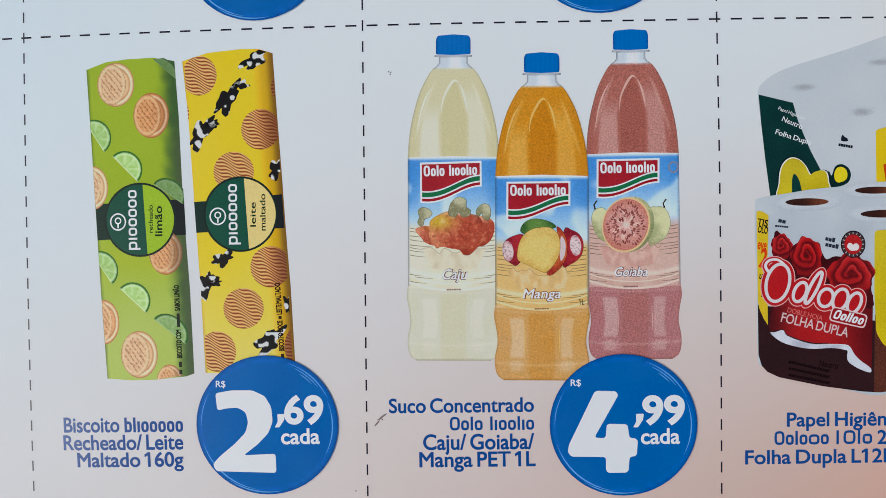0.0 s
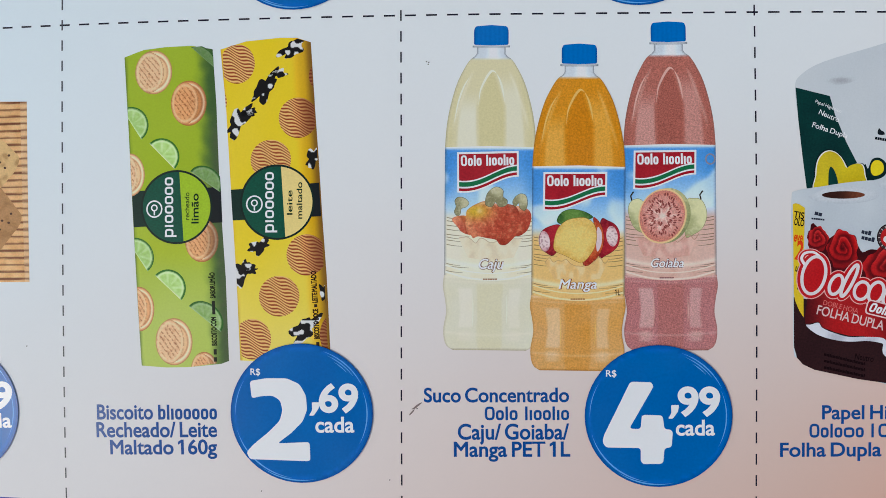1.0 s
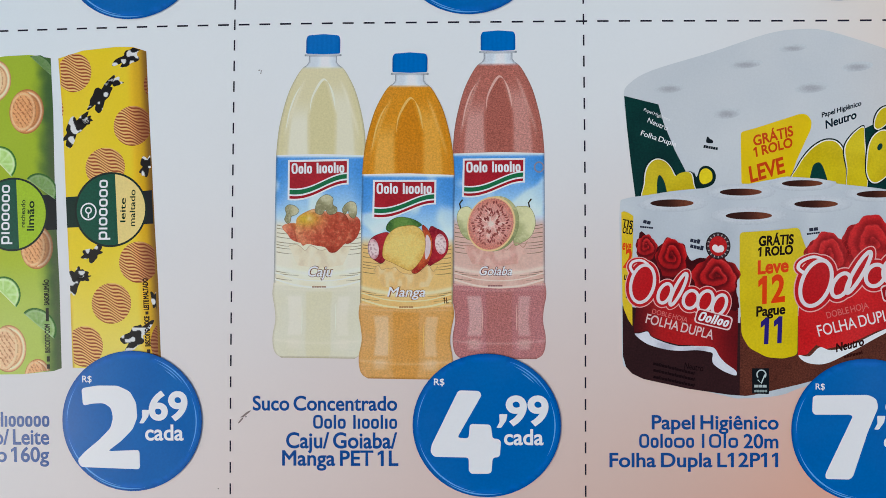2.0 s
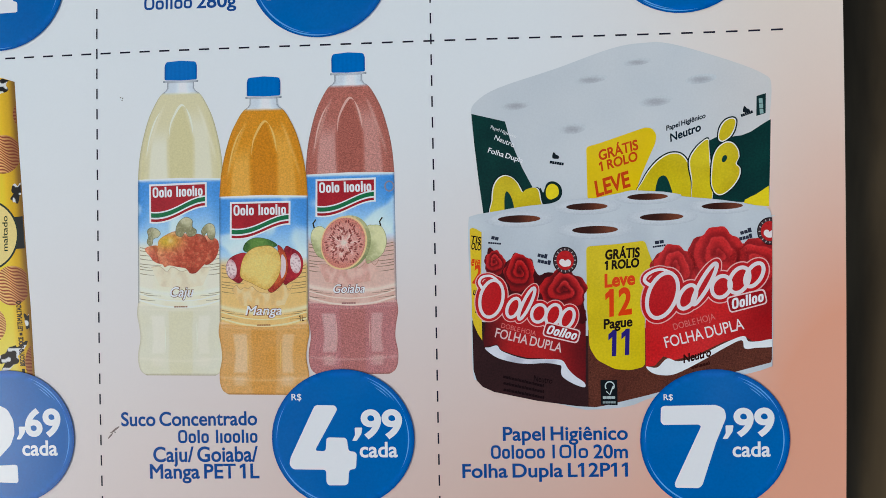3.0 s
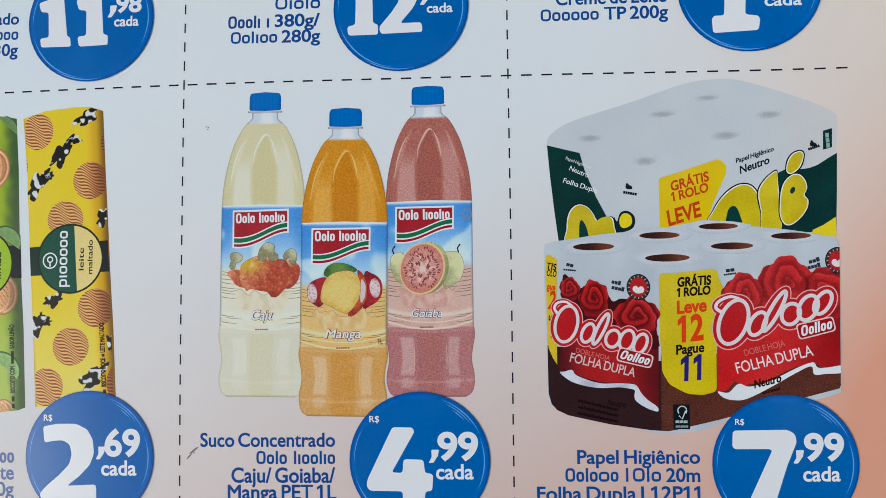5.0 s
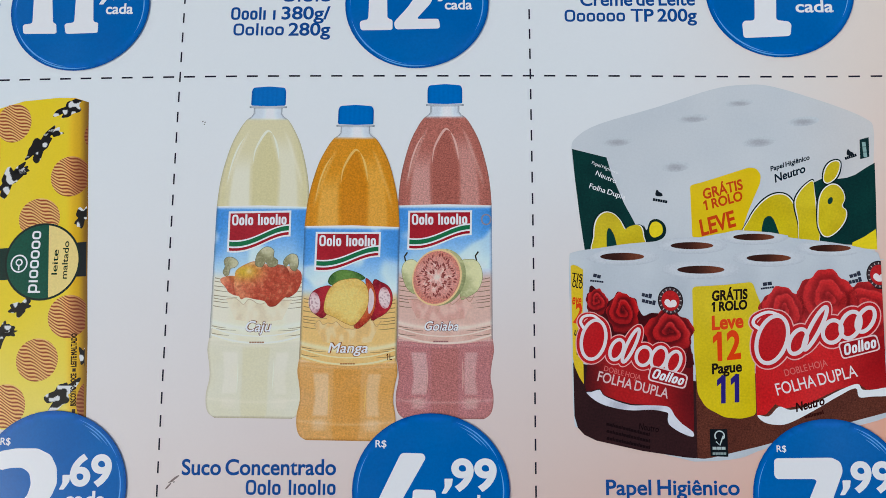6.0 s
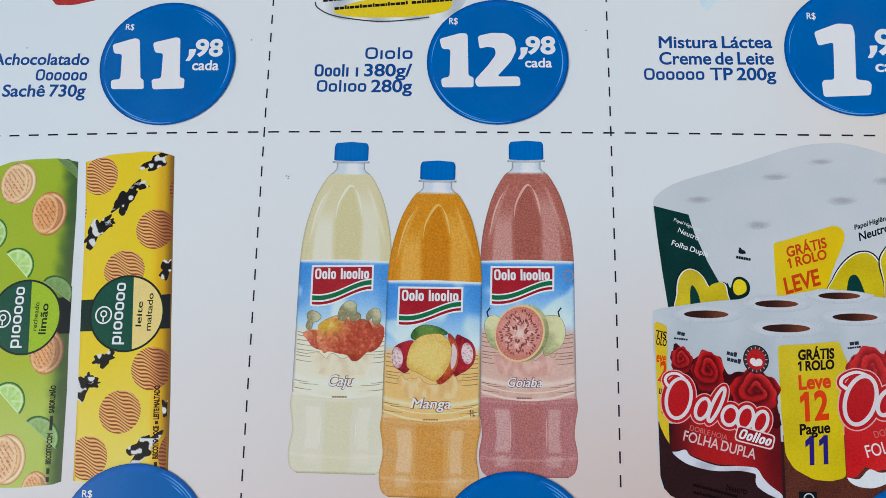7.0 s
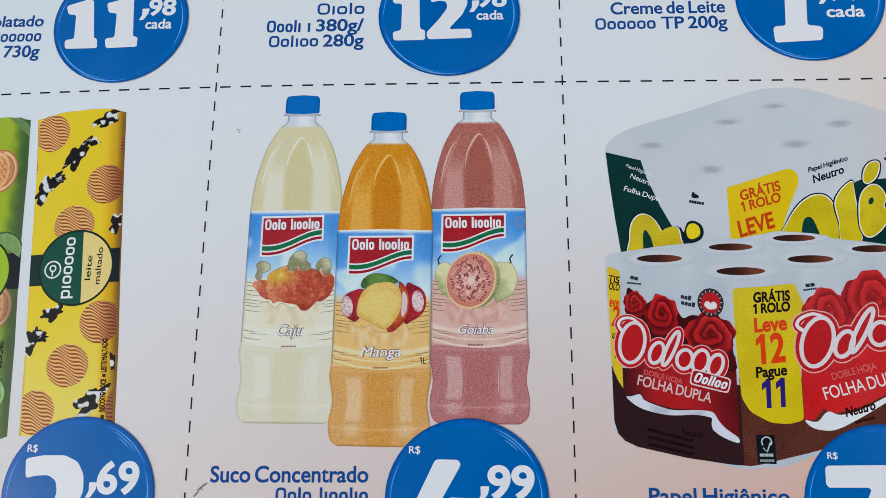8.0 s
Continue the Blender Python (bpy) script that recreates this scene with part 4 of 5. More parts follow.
# flavour words with a dark outline
for word, a, b, high, lab, lv, dark in (("Caju", (12.89, -43.59), (17.07, -43.60), 1.65, l1, 3, (132, 92, 62)), ("Manga", (26.56, -47.01), (32.95, -47.02), 1.55, l2, 9, (150, 92, 40)), ("Goiaba", (41.95, -43.46), (47.55, -43.47), 1.45, l3, 3, (128, 70, 74))):
    text(word, a, b, high, dark, lv, lab, "word_outline", 0.055, 0.25)
    text(word, a, b, high, (244, 240, 232), lv + 1, lab, "flavour_word", 0.012, 0.25)
    m = (Vector(a) + Vector(b)) / 2
    marks("oooooo", (m.x - 1.2, m.y - 1.9), (m.x + 1.2, m.y - 1.9), 0.34, blend(dark, (236, 226, 208), 0.3), lv, lab, "small_print", 0.2)

# ---- biscuit packs ----


def pack_frame(tl, tr, br, bl):
    tl, tr, br, bl = (Vector(p) for p in (tl, tr, br, bl))

    def uv(x, y):
        v = min(max((tl.y - y) / (tl.y - bl.y), 0), 1)
        a, b = tl + (bl - tl) * v, tr + (br - tr) * v
        return (x - a.x) / (b.x - a.x), v
    return uv


GP = [(-48.8, -6.2), (-45.3, -5.0), (-41.3, -4.6), (-36.7, -4.5), (-32.9, -5.2), (-32.2, -14.9), (-31.6, -29.9), (-30.6, -44.8), (-30.1, -59.3), (-31.5, -59.8), (-37.2, -60.4), (-41.3, -60.5), (-45.9, -60.2), (-46.5, -49.7), (-47.5, -29.7), (-48.0, -19.6)]
YP = [(-31.5, -5.3), (-27.0, -4.0), (-21.0, -3.5), (-18.0, -3.6), (-15.6, -4.4), (-14.9, -15.2), (-14.2, -25.1), (-13.6, -35.0), (-12.9, -44.8), (-12.2, -60.5), (-22.9, -59.4), (-28.1, -59.2), (-28.7, -44.8), (-29.9, -24.9), (-30.5, -15.0)]
guv = pack_frame((-48.80, -5.50), (-32.90, -5.20), (-30.12, -59.61), (-45.93, -60.15))
yuv = pack_frame((-31.47, -4.73), (-15.65, -4.24), (-12.16, -59.51), (-27.98, -59.20))
GQ = ccw([(-48.7, -5.5), (-32.9, -4.5), (-31.4, -29.9), (-30.1, -59.4), (-37.2, -60.4), (-45.9, -60.2)])
YQ = ccw([(-31.2, -4.8), (-18.0, -3.7), (-15.7, -4.4), (-13.8, -35.0), (-12.6, -60.5), (-27.8, -59.2)])


def green_tone(x, y):
    u, v = guv(x, y)
    c = blend((164, 182, 58), (181, 195, 106), step(0.35, 0.95, v) + 0.15 * grain(x, y, 8))
    c = blend(c, (176, 186, 52), 0.5 * math.exp(-((v - 0.63) / 0.05) ** 2))
    c = blend(c, (74, 104, 62), 0.95 * step(0.76, 0.98, u + 0.05 * grain(x, y, 2)))
    c = blend(c, (112, 104, 92), 0.5 * step(0.88, 1.0, u) * step(0.15, 0.3, v) * (0.7 + 0.5 * grain(x, y, 0.5)))
    return blend(c, (70, 96, 40), 0.6 * (1 - step(0.0, 0.03, u)))


def yellow_tone(x, y):
    u, v = yuv(x, y)
    c = blend((232, 200, 56), (230, 207, 110), step(0.4, 1.0, v) + 0.15 * grain(x, y, 9))
    c = blend(c, (206, 168, 36), step(0.75, 0.92, u))
    c = blend(c, (120, 88, 40), 0.8 * step(0.9, 1.0, u))
    return blend(c, (180, 150, 50), 0.6 * (1 - step(0.0, 0.03, u)))


green_pack = part("biscuit_pack_picture", [ccw(GP)], green_tone, 1, leaflet, "printed lime green pack of filled biscuits", SMOOTH, 0.4)
yellow_pack = part("biscuit_pack_picture", [ccw(YP)], yellow_tone, 1, leaflet, "printed yellow pack of malted milk biscuits", SMOOTH, 0.4)


def biscuit(c, rx, ry, toast, shade):
    """A round sandwich biscuit seen a little from the side: lattice face, cream edge."""
    def tone(x, y):
        u, v = (x - c[0]) / rx, (y - c[1]) / ry
        f = math.hypot((u + 0.22) / 0.76, v / 0.92)
        face = blend((228, 200, 168), (222, 172, 124), toast)
        rim = blend((236, 208, 172), (212, 150, 98), toast)
        if f < 1:
            wob = 0.5 * grain(x, y, 0.8)
            l1_ = abs(math.sin(10.5 * (u * 1.1 + v) + 1.6 * wob))
            l2_ = abs(math.sin(10.5 * (u * 1.1 - v) + 1.6 * wob))
            lat = (1 - step(0.15, 0.6, l1_)) * step(0.2, 0.5, l2_)
            c_ = blend(face, blend((166, 118, 84), (160, 92, 54), toast), 0.75 * lat * (1 - step(0.74, 0.8, f)) + 0.25 * step(0.1, 0.5, grain(x, y, 0.5)))
            c_ = blend(c_, (240, 216, 180), 0.5 * math.exp(-((f - 0.86) / 0.05) ** 2))
            c_ = blend(c_, (146, 94, 56), 0.5 * step(0.94, 1.0, f))
        else:
            r = math.hypot(u, v)
            c_ = blend(rim, (240, 224, 196), 0.9 * math.exp(-((r - 0.84) / 0.05) ** 2))
            c_ = blend(c_, (150, 92, 56), step(0.9, 1.0, r) * 0.6 + 0.4 * math.exp(-((r - 0.74) / 0.04) ** 2))
        return blend(c_, (104, 84, 70), shade * step(-0.1, 0.9, u))
    return part("biscuit", [clipped(oval(c, rx, ry, n=36), GQ)], tone, 2, green_pack, "", INK, 0.16)


for c, rx, ry, toast, shade in (((-43.47, -8.98), 3.35, 3.85, 0.25, 0.0), ((-37.14, -14.54), 3.2, 3.95, 0.95, 0.15), ((-47.89, -26.88), 2.8, 3.8, 0.2, 0.0), ((-34.85, -38.40), 3.0, 3.8, 0.8, 0.5),
                                ((-46.28, -50.33), 2.8, 3.9, 0.6, 0.0), ((-39.95, -56.00), 3.35, 4.1, 0.3, 0.0), ((-34.51, -60.84), 2.4, 3.1, 0.7, 0.3)):
    biscuit(c, rx, ry, toast, shade)


def lime_slice(a, b, depth, shade):
    """Half a slice of lime over the chord from a to b."""
    a, b = Vector(a), Vector(b)
    m, d = (a + b) / 2, (b - a) / 2
    n = Vector((d.y, -d.x)).normalized() * depth
    pts = [tuple(m + d * math.cos(k) + n * math.sin(k)) for k in (math.pi * i / 18 for i in range(19))]

    def tone(x, y):
        q = Vector((x, y)) - m
        u, v = q.dot(d) / d.length_squared, q.dot(n) / n.length_squared
        r, g = math.hypot(u, v), math.atan2(v, u)
        c = blend((164, 200, 112), (196, 220, 160), 0.5 + 0.5 * grain(x, y, 0.6))
        c = blend(c, (214, 230, 188), 0.5 * step(0.8, 0.98, abs(math.cos(g * 4.0))) * step(0.15, 0.3, r))
        c = blend(c, (214, 230, 190), 0.75 * math.exp(-((r - 0.82) / 0.05) ** 2))
        c = blend(c, (60, 120, 48), step(0.87, 0.92, r))
        c = blend(c, (222, 236, 200), 0.7 * (1 - step(0.02, 0.07, v)))
        return blend(c, (64, 92, 56), shade * 0.7)
    return part("lime_slice", [clipped(pts, GQ)], tone, 2, green_pack, "", INK, 0.2)


for a, b, depth, shade in (((-45.70, -20.69), (-49.17, -15.39), 3.0, 0.1), ((-39.68, -26.00), (-44.24, -21.42), 3.1, 0.0), ((-31.58, -30.08), (-36.90, -26.43), 2.6, 0.6), ((-32.47, -8.52), (-36.79, -4.71), 1.6, 0.8),
                           ((-44.67, -43.73), (-48.32, -38.31), 2.9, 0.1), ((-38.57, -48.82), (-43.32, -44.43), 3.2, 0.0), ((-31.52, -54.27), (-37.23, -49.82), 2.8, 0.4)):
    lime_slice(a, b, depth, shade)


def wavy_biscuit(c, rx, ry):
    """A round biscuit stamped with wavy stripes."""
    def tone(x, y):
        u, v = yuv(x, y)
        k = math.sin((y - c[1] + 0.24 * math.sin((x - c[0]) * 1.9 + 0.8 * (y - c[1])) + 0.42 * (x - c[0])) * 12.2)
        col = blend((233, 190, 128), (152, 76, 46), step(-0.4, 0.7, k))
        return blend(col, (104, 52, 30), 0.6 * step(0.72, 1.0, u))
    return part("wavy_biscuit", [clipped(oval(c, rx, ry, n=36), YQ)], tone, 2, yellow_pack, "", SMOOTH, 0.1)


for c, rx, ry in (((-28.51, -7.90), 3.1, 3.45), ((-17.80, -17.45), 3.4, 3.5), ((-22.60, -24.63), 3.55, 3.45), ((-16.39, -41.06), 3.5, 3.55), ((-21.20, -48.13), 3.55, 3.5), ((-25.94, -55.53), 3.3, 3.5), ((-14.03, -10.26), 1.9, 2.4), ((-32.24, -14.53), 1.9, 2.6), ((-11.95, -54.80), 2.2, 3.4), ((-23.99, -3.28), 2.2, 0.7)):
    wavy_biscuit(c, rx, ry)


def blotch(c, long, high, turn, pale=True):
    """A slanted black patch with white flecks, kept as a plain shape."""
    def tone(x, y):
        return blend((26, 24, 26), (212, 212, 210), step(0.2, 0.25, grain(x + c[0], y - c[1], 1.1)) if pale else 0)
    n = 44
    pts = []
    for i in range(n):
        a = 2 * math.pi * i / n
        r = 1 + 0.2 * math.sin(3 * a + c[0]) + 0.2 * math.sin(5 * a + c[1]) + 0.1 * math.sin(9 * a + c[0])
        x, y = long * r * math.cos(a), high * r * math.sin(a)
        ca, sa = math.cos(radians(turn)), math.sin(radians(turn))
        pts.append((c[0] + x * ca - y * sa, c[1] + x * sa + y * ca))
    return part("black_patch", [clipped(pts, YQ)], tone, 2, yellow_pack, "", SMOOTH, 0.14)


for c, long, high, turn in (((-23.54, -12.09), 3.1, 1.35, 55), ((-21.24, -9.74), 1.4, 0.7, 5), ((-28.16, -17.80), 3.2, 1.35, 55), ((-26.35, -16.43), 1.4, 0.6, 10), ((-18.75, -5.39), 2.6, 1.2, 35), ((-15.10, -24.32), 1.9, 1.1, 60),
                            ((-24.70, -39.54), 1.9, 1.1, 25), ((-27.83, -44.17), 2.6, 1.4, 60), ((-26.12, -43.78), 1.1, 0.5, 10), ((-16.81, -53.83), 3.0, 1.5, 45), ((-13.12, -47.74), 0.9, 1.9, 10)):
    blotch(c, long, high, turn)


def brand_roundel(c, r, slant, parent, quad, other, words, band):
    """A round brand mark: green and pale halves in a dark ring, on a dark band round the pack."""
    part("band", [clipped(band, quad)], lambda x, y: blend((14, 58, 50), (22, 34, 40), step(c[0], c[0] + 6, x)), 2, parent, "dark green band", INK, 1.0)
    disc = part("brand_roundel", [clipped(oval(c, r, r, n=48), quad)], (12, 48, 42), 3, parent, "round green brand mark", INK, 1.5)
    inner = oval(c, r - 0.35, r - 0.35, n=48)
    top, low = (c[0] + slant, c[1] + 9), (c[0] + slant + 1.1, c[1] - 9)
    part("green_half", [clipped(inner, ccw([top, low, (c[0] - 9, c[1] - 9), (c[0] - 9, c[1] + 9)]))], (6, 92, 74), 4, disc, "", INK, 1.5)
    part("pale_half", [clipped(inner, ccw([top, low, (c[0] + 9, c[1] - 9), (c[0] + 9, c[1] + 9)]))], other, 4, disc, "", INK, 1.5)
    part("ring_mark", stroke(oval((c[0] - 4.0, c[1] - 0.3), 1.35, 1.4, n=24), 0.26, closed=True) + stroke(oval((c[0] - 4.0, c[1] - 0.1), 0.5, 0.5, n=14), 0.24, closed=True) + stroke([(c[0] - 4.0, c[1] - 0.6), (c[0] - 4.0, c[1] - 1.4)], 0.26), (228, 234, 232), 5, disc, "", INK)
    marks("piooooo", (c[0] - 0.55, c[1] - 5.2), (c[0] - 0.55, c[1] + 5.2), 2.1, (230, 236, 234), 5, disc, "brand_word", 0.16)
    for w, x, a, b, high, bold in words:
        text(w, (c[0] + x, c[1] + a), (c[0] + x, c[1] + b), high, (24, 60, 40), 5, disc, "flavour_word", bold)


brand_roundel((-39.36, -32.59), 6.45, 0.35, green_pack, GQ, (164, 190, 56), (("recheado", 2.3, -2.3, 2.5, 0.8, 0.01), ("limão", 3.95, -2.9, 2.3, 1.25, 0.02)), [(-48.5, -29.7), (-38.1, -29.5), (-30.0, -29.1), (-30.0, -35.3), (-38.1, -35.6), (-48.5, -36.1)])
brand_roundel((-21.48, -31.96), 6.5, 0.5, yellow_pack, YQ, (222, 204, 142), (("leite", 2.65, -2.2, 2.0, 0.95, 0.012), ("maltado", 4.35, -2.9, 3.4, 0.95, 0.012)), [(-31.0, -29.8), (-20.9, -29.2), (-11.9, -28.5), (-11.9, -34.4), (-20.9, -34.7), (-31.0, -35.1)])
for pack, foot, head, col, lines in ((green_pack, (-32.15, -59.43), (-32.61, -43.96), (36, 44, 30), (("BISCOITO COM", 0.18, 0.5), ("SABOR LIMÃO", 0.71, 1.0))), (yellow_pack, (-14.13, -56.77), (-14.80, -43.81), (60, 40, 24), (("BISCOITO DOCE", 0.1, 0.5), ("LEITE MALTADO", 0.58, 1.0)))):
    foot, head = Vector(foot), Vector(head)
    for w, a, b in lines:
        text(w, tuple(foot.lerp(head, a)), tuple(foot.lerp(head, b)), 0.85, col, 3, pack, "side_line", 0.05)
    for a, b in ((0.0, 0.06), (0.52, 0.56)) if pack is yellow_pack else ((0.0, 0.05), (0.08, 0.14), (0.53, 0.68)):
        p, q = foot.lerp(head, a) + Vector((-0.35, 0)), foot.lerp(head, b) + Vector((-0.35, 0))
        part("side_bar", stroke([tuple(p), tuple(q)], 0.55), col, 3, pack)

# ---- toilet paper: the pack behind ----
back = part("toilet_paper_pack_picture", [spline([(66.5, -13.3), (67.5, -11.2), (71.3, -9.0), (81.1, -6.1), (90.4, -3.1), (95.7, -2.4), (100.5, -2.8), (109.8, -6.0), (115.2, -8.5), (116.4, -10.4), (116.0, -16.0), (115.6, -21.8), (115.3, -31.2), (115.0, -31.8), (92.3, -31.4), (68.8, -31.1), (68.3, -30.5), (67.6, -24.7), (67.0, -18.7)], 4)],
            lambda x, y: blend(blend((195, 200, 203), (204, 207, 208), 0.5 + 0.5 * grain(x, y, 6)), (206, 202, 198), step(100, 116, x) * 0.7), 1, leaflet, "printed white pack of toilet rolls with green panels", SMOOTH, 1.2)
for c, rx, ry in (((74.18, -12.10), 2.6, 0.8), ((86.94, -8.18), 2.8, 0.7), ((97.62, -12.26), 2.8, 0.9), ((83.67, -16.42), 2.4, 0.9), ((105.08, -8.86), 2.6, 0.8), ((94.70, -5.56), 2.4, 0.6)):
    part("roll_dent", [oval(c, rx, ry, 6)], (lambda c, rx, ry: lambda x, y: blend((172, 174, 178), (197, 202, 204), step(0.1, 1.0, math.hypot((x - c[0]) / rx, (y - c[1]) / ry) + 0.25 * (y - c[1]) / ry)))(c, rx, ry), 2, back, "", INK, 0.4)
GREEN, YELLOW, CREAM = (20, 74, 68), (224, 204, 34), (226, 230, 226)
panel = part("green_panel", [[(66.6, -13.3), (72.3, -14.8), (73.1, -17.9), (75.0, -22.7), (77.4, -27.5), (78.1, -29.6), (78.8, -31.2), (68.8, -31.1), (68.3, -30.5), (67.6, -24.7), (67.0, -18.7)]], lambda x, y: blend(GREEN, (14, 60, 58), 0.5 + 0.5 * grain(x, y, 3)), 2, back, "dark green side panel", INK, 1.0)
text("Papel Higiênico", (69.79, -15.88), (74.09, -17.68), 0.55, CREAM, 3, panel, "small_line", 0.0)
text("Neutro", (70.35, -17.79), (73.67, -19.26), 0.85, CREAM, 3, panel, "small_line", 0.006)
text("Folha Dupla", (69.23, -19.96), (75.09, -21.98), 0.85, CREAM, 3, panel, "small_line", 0.01)
# yellow wordmark, drawn as plain arches and drops
def plain_mark(outline, parent, level, rim=1.05, edge=1.11):
    """One plain yellow shape within a pale rim and a thin dark edge."""
    m = Vector((sum(p[0] for p in outline) / len(outline), sum(p[1] for p in outline) / len(outline)))
    for k, col, up, name in ((edge, (20, 44, 40), 0, "wordmark_edge"), (rim, (224, 228, 216), 1, "wordmark_rim"), (1.0, None, 2, "wordmark")):
        shape = []
        for p in spline(outline, 4):
            d = Vector(p) - m
            shape.append(tuple(m + d * ((d.length + (k - 1) * 4) / max(d.length, 0.01))))
        part(name, [shape], col or (lambda x, y: blend((214, 198, 44), (194, 174, 26), 0.5 + 0.6 * grain(x, y, 3))), level + up, parent, "", INK, 1.0)


plain_mark([(70.0, -31.1), (69.9, -28.1), (70.2, -25.9), (71.0, -24.6), (72.1, -24.1), (73.3, -24.5), (74.2, -25.5), (74.9, -26.9), (75.6, -26.5), (76.8, -26.2), (77.6, -26.6), (77.9, -28.1), (78.0, -31.2)], panel, 3)
part("wordmark_hole", [spline([(72.1, -31.1), (71.9, -28.5), (72.1, -27.0), (72.5, -26.8), (73.1, -27.8), (73.5, -29.4), (73.7, -31.2)], 4)], GREEN, 6, panel, "", INK, 1.0)
part("accent_shade", [spline([(78.0, -26.3), (78.5, -27.1), (79.0, -25.8), (79.6, -25.3), (80.5, -25.3), (81.4, -26.0), (81.7, -27.1), (81.3, -28.2), (80.3, -28.8), (78.9, -29.1), (78.1, -29.4)], 4)], (16, 52, 50), 3, panel, "", INK, 1.0)
part("accent", [spline([(79.0, -26.6), (79.5, -25.8), (80.3, -25.7), (81.0, -26.3), (81.1, -27.4), (80.6, -28.0), (79.6, -28.3), (79.0, -27.7)], 4)], YELLOW, 4, panel, "", INK, 1.0)
sign = part("yellow_sign", [rounded([(85.9, -19.6), (88.2, -19.0), (95.8, -16.6), (96.9, -16.8), (97.6, -17.9), (97.4, -19.3), (96.4, -21.4), (95.0, -24.5), (93.8, -28.0), (85.9, -28.4)], 0.5)], lambda x, y: blend((226, 200, 22), (214, 186, 20), 0.5 + 0.5 * grain(x, y, 4)), 3, back, "yellow offer sign", SMOOTH, 1.2)
RUST = (196, 78, 26)
text("GRÁTIS", (88.02, -21.95), (94.59, -20.23), 1.6, RUST, 4, sign, "offer_line", 0.03, 0.15)
text("1 ROLO", (88.08, -23.82), (94.46, -22.09), 1.5, RUST, 4, sign, "offer_line", 0.03, 0.15)
text("LEVE", (87.43, -28.03), (93.14, -26.37), 2.5, RUST, 4, sign, "offer_line", 0.03, 0.15)
rpanel = part("green_panel", [[(116.2, -16.0), (114.8, -16.8), (112.9, -18.0), (111.5, -18.5), (109.6, -18.7), (107.5, -18.6), (106.2, -19.2), (106.1, -29.3), (111.9, -29.6), (115.7, -29.7), (116.0, -22.2)]], lambda x, y: blend(GREEN, (14, 60, 58), 0.5 + 0.5 * grain(x, y, 3)), 2, back, "dark green front panel", INK, 1.0)
part("yellow_corner", [[(115.7, -27.0), (113.7, -28.3), (111.8, -29.2), (111.6, -30.0), (115.7, -30.4)]], YELLOW, 3, rpanel, "", INK, 1.0)
plain_mark([(94.6, -28.2), (95.4, -25.3), (97.2, -22.9), (99.1, -21.5), (100.6, -21.2), (101.7, -21.6), (102.5, -22.7), (103.0, -24.3), (103.3, -28.6)], back, 3)
plain_mark([(103.0, -22.6), (103.9, -20.7), (105.2, -19.4), (106.0, -19.1), (106.1, -20.4), (106.2, -23.8), (106.4, -29.1), (103.4, -29.0), (103.3, -25.7)], back, 6)
plain_mark([(106.6, -24.3), (106.9, -22.1), (107.6, -20.6), (108.8, -19.7), (109.9, -19.8), (110.7, -20.8), (110.9, -22.1), (110.4, -23.2), (111.0, -24.0), (110.8, -25.4), (109.7, -27.0), (108.2, -28.1), (107.1, -27.9), (106.5, -26.4)], back, 9)
part("wordmark_hole", [spline([(97.3, -28.3), (97.6, -25.6), (98.4, -24.8), (99.1, -25.1), (99.7, -26.6), (99.9, -28.4)], 4)], GREEN, 6, back, "", INK, 1.0)
part("wordmark_hole", [oval((108.6, -22.3), 0.38, 0.62, -25)], GREEN, 12, back, "", INK, 1.0)
plain_mark([(107.8, -18.8), (108.1, -17.3), (108.9, -16.1), (110.0, -15.7), (110.5, -16.2), (110.2, -17.4), (109.5, -18.6), (108.4, -19.3)], back, 9)
text("Papel Higiênico", (99.23, -17.30), (105.71, -15.33), 0.75, (30, 50, 60), 3, back, "small_line", 0.03, 0.3)
text("Neutro", (99.86, -19.18), (104.92, -17.45), 1.25, (30, 50, 60), 3, back, "small_line", 0.03, 0.3)
for a, b, top in (((79.68, -22.17), (82.00, -22.61), (80.68, -20.80)), ((111.52, -15.49), (113.40, -14.87), (112.29, -14.16))):
    marks("oooooo", a, b, 0.62, (36, 46, 52), 3, back, "maker_word", 0.3)
    part("maker_mark", [spline([(top[0] - 0.5, top[1] - 0.5), (top[0] - 0.3, top[1] + 0.5), (top[0] + 0.1, top[1] + 0.1), (top[0] + 0.5, top[1] - 0.1), (top[0] + 0.6, top[1] - 0.6)], 3)], (30, 40, 46), 3, back, "", INK, 1.0)
tag = part("forest_tag", [[(114.0, -12.1), (115.5, -11.7), (115.4, -15.0), (113.9, -15.4)]], (24, 58, 58), 3, back, "", INK, 1.0)
marks("ooo", (115.07, -15.02), (114.93, -12.50), 0.8, (150, 176, 172), 4, tag, "small_print", 0.2)

# ---- toilet paper: the pack in front ----
STACK = 6


def front_tone(x, y):
    u = x - 88
    c = blend((188, 194, 199), (202, 207, 209), 0.5 + 0.5 * grain(x, y, 4))
    return blend(c, (166, 173, 180), 0.5 * step(0.5, 1.0, abs(math.sin(u * 0.27))) * step(-30, -36, y) * 0.5)


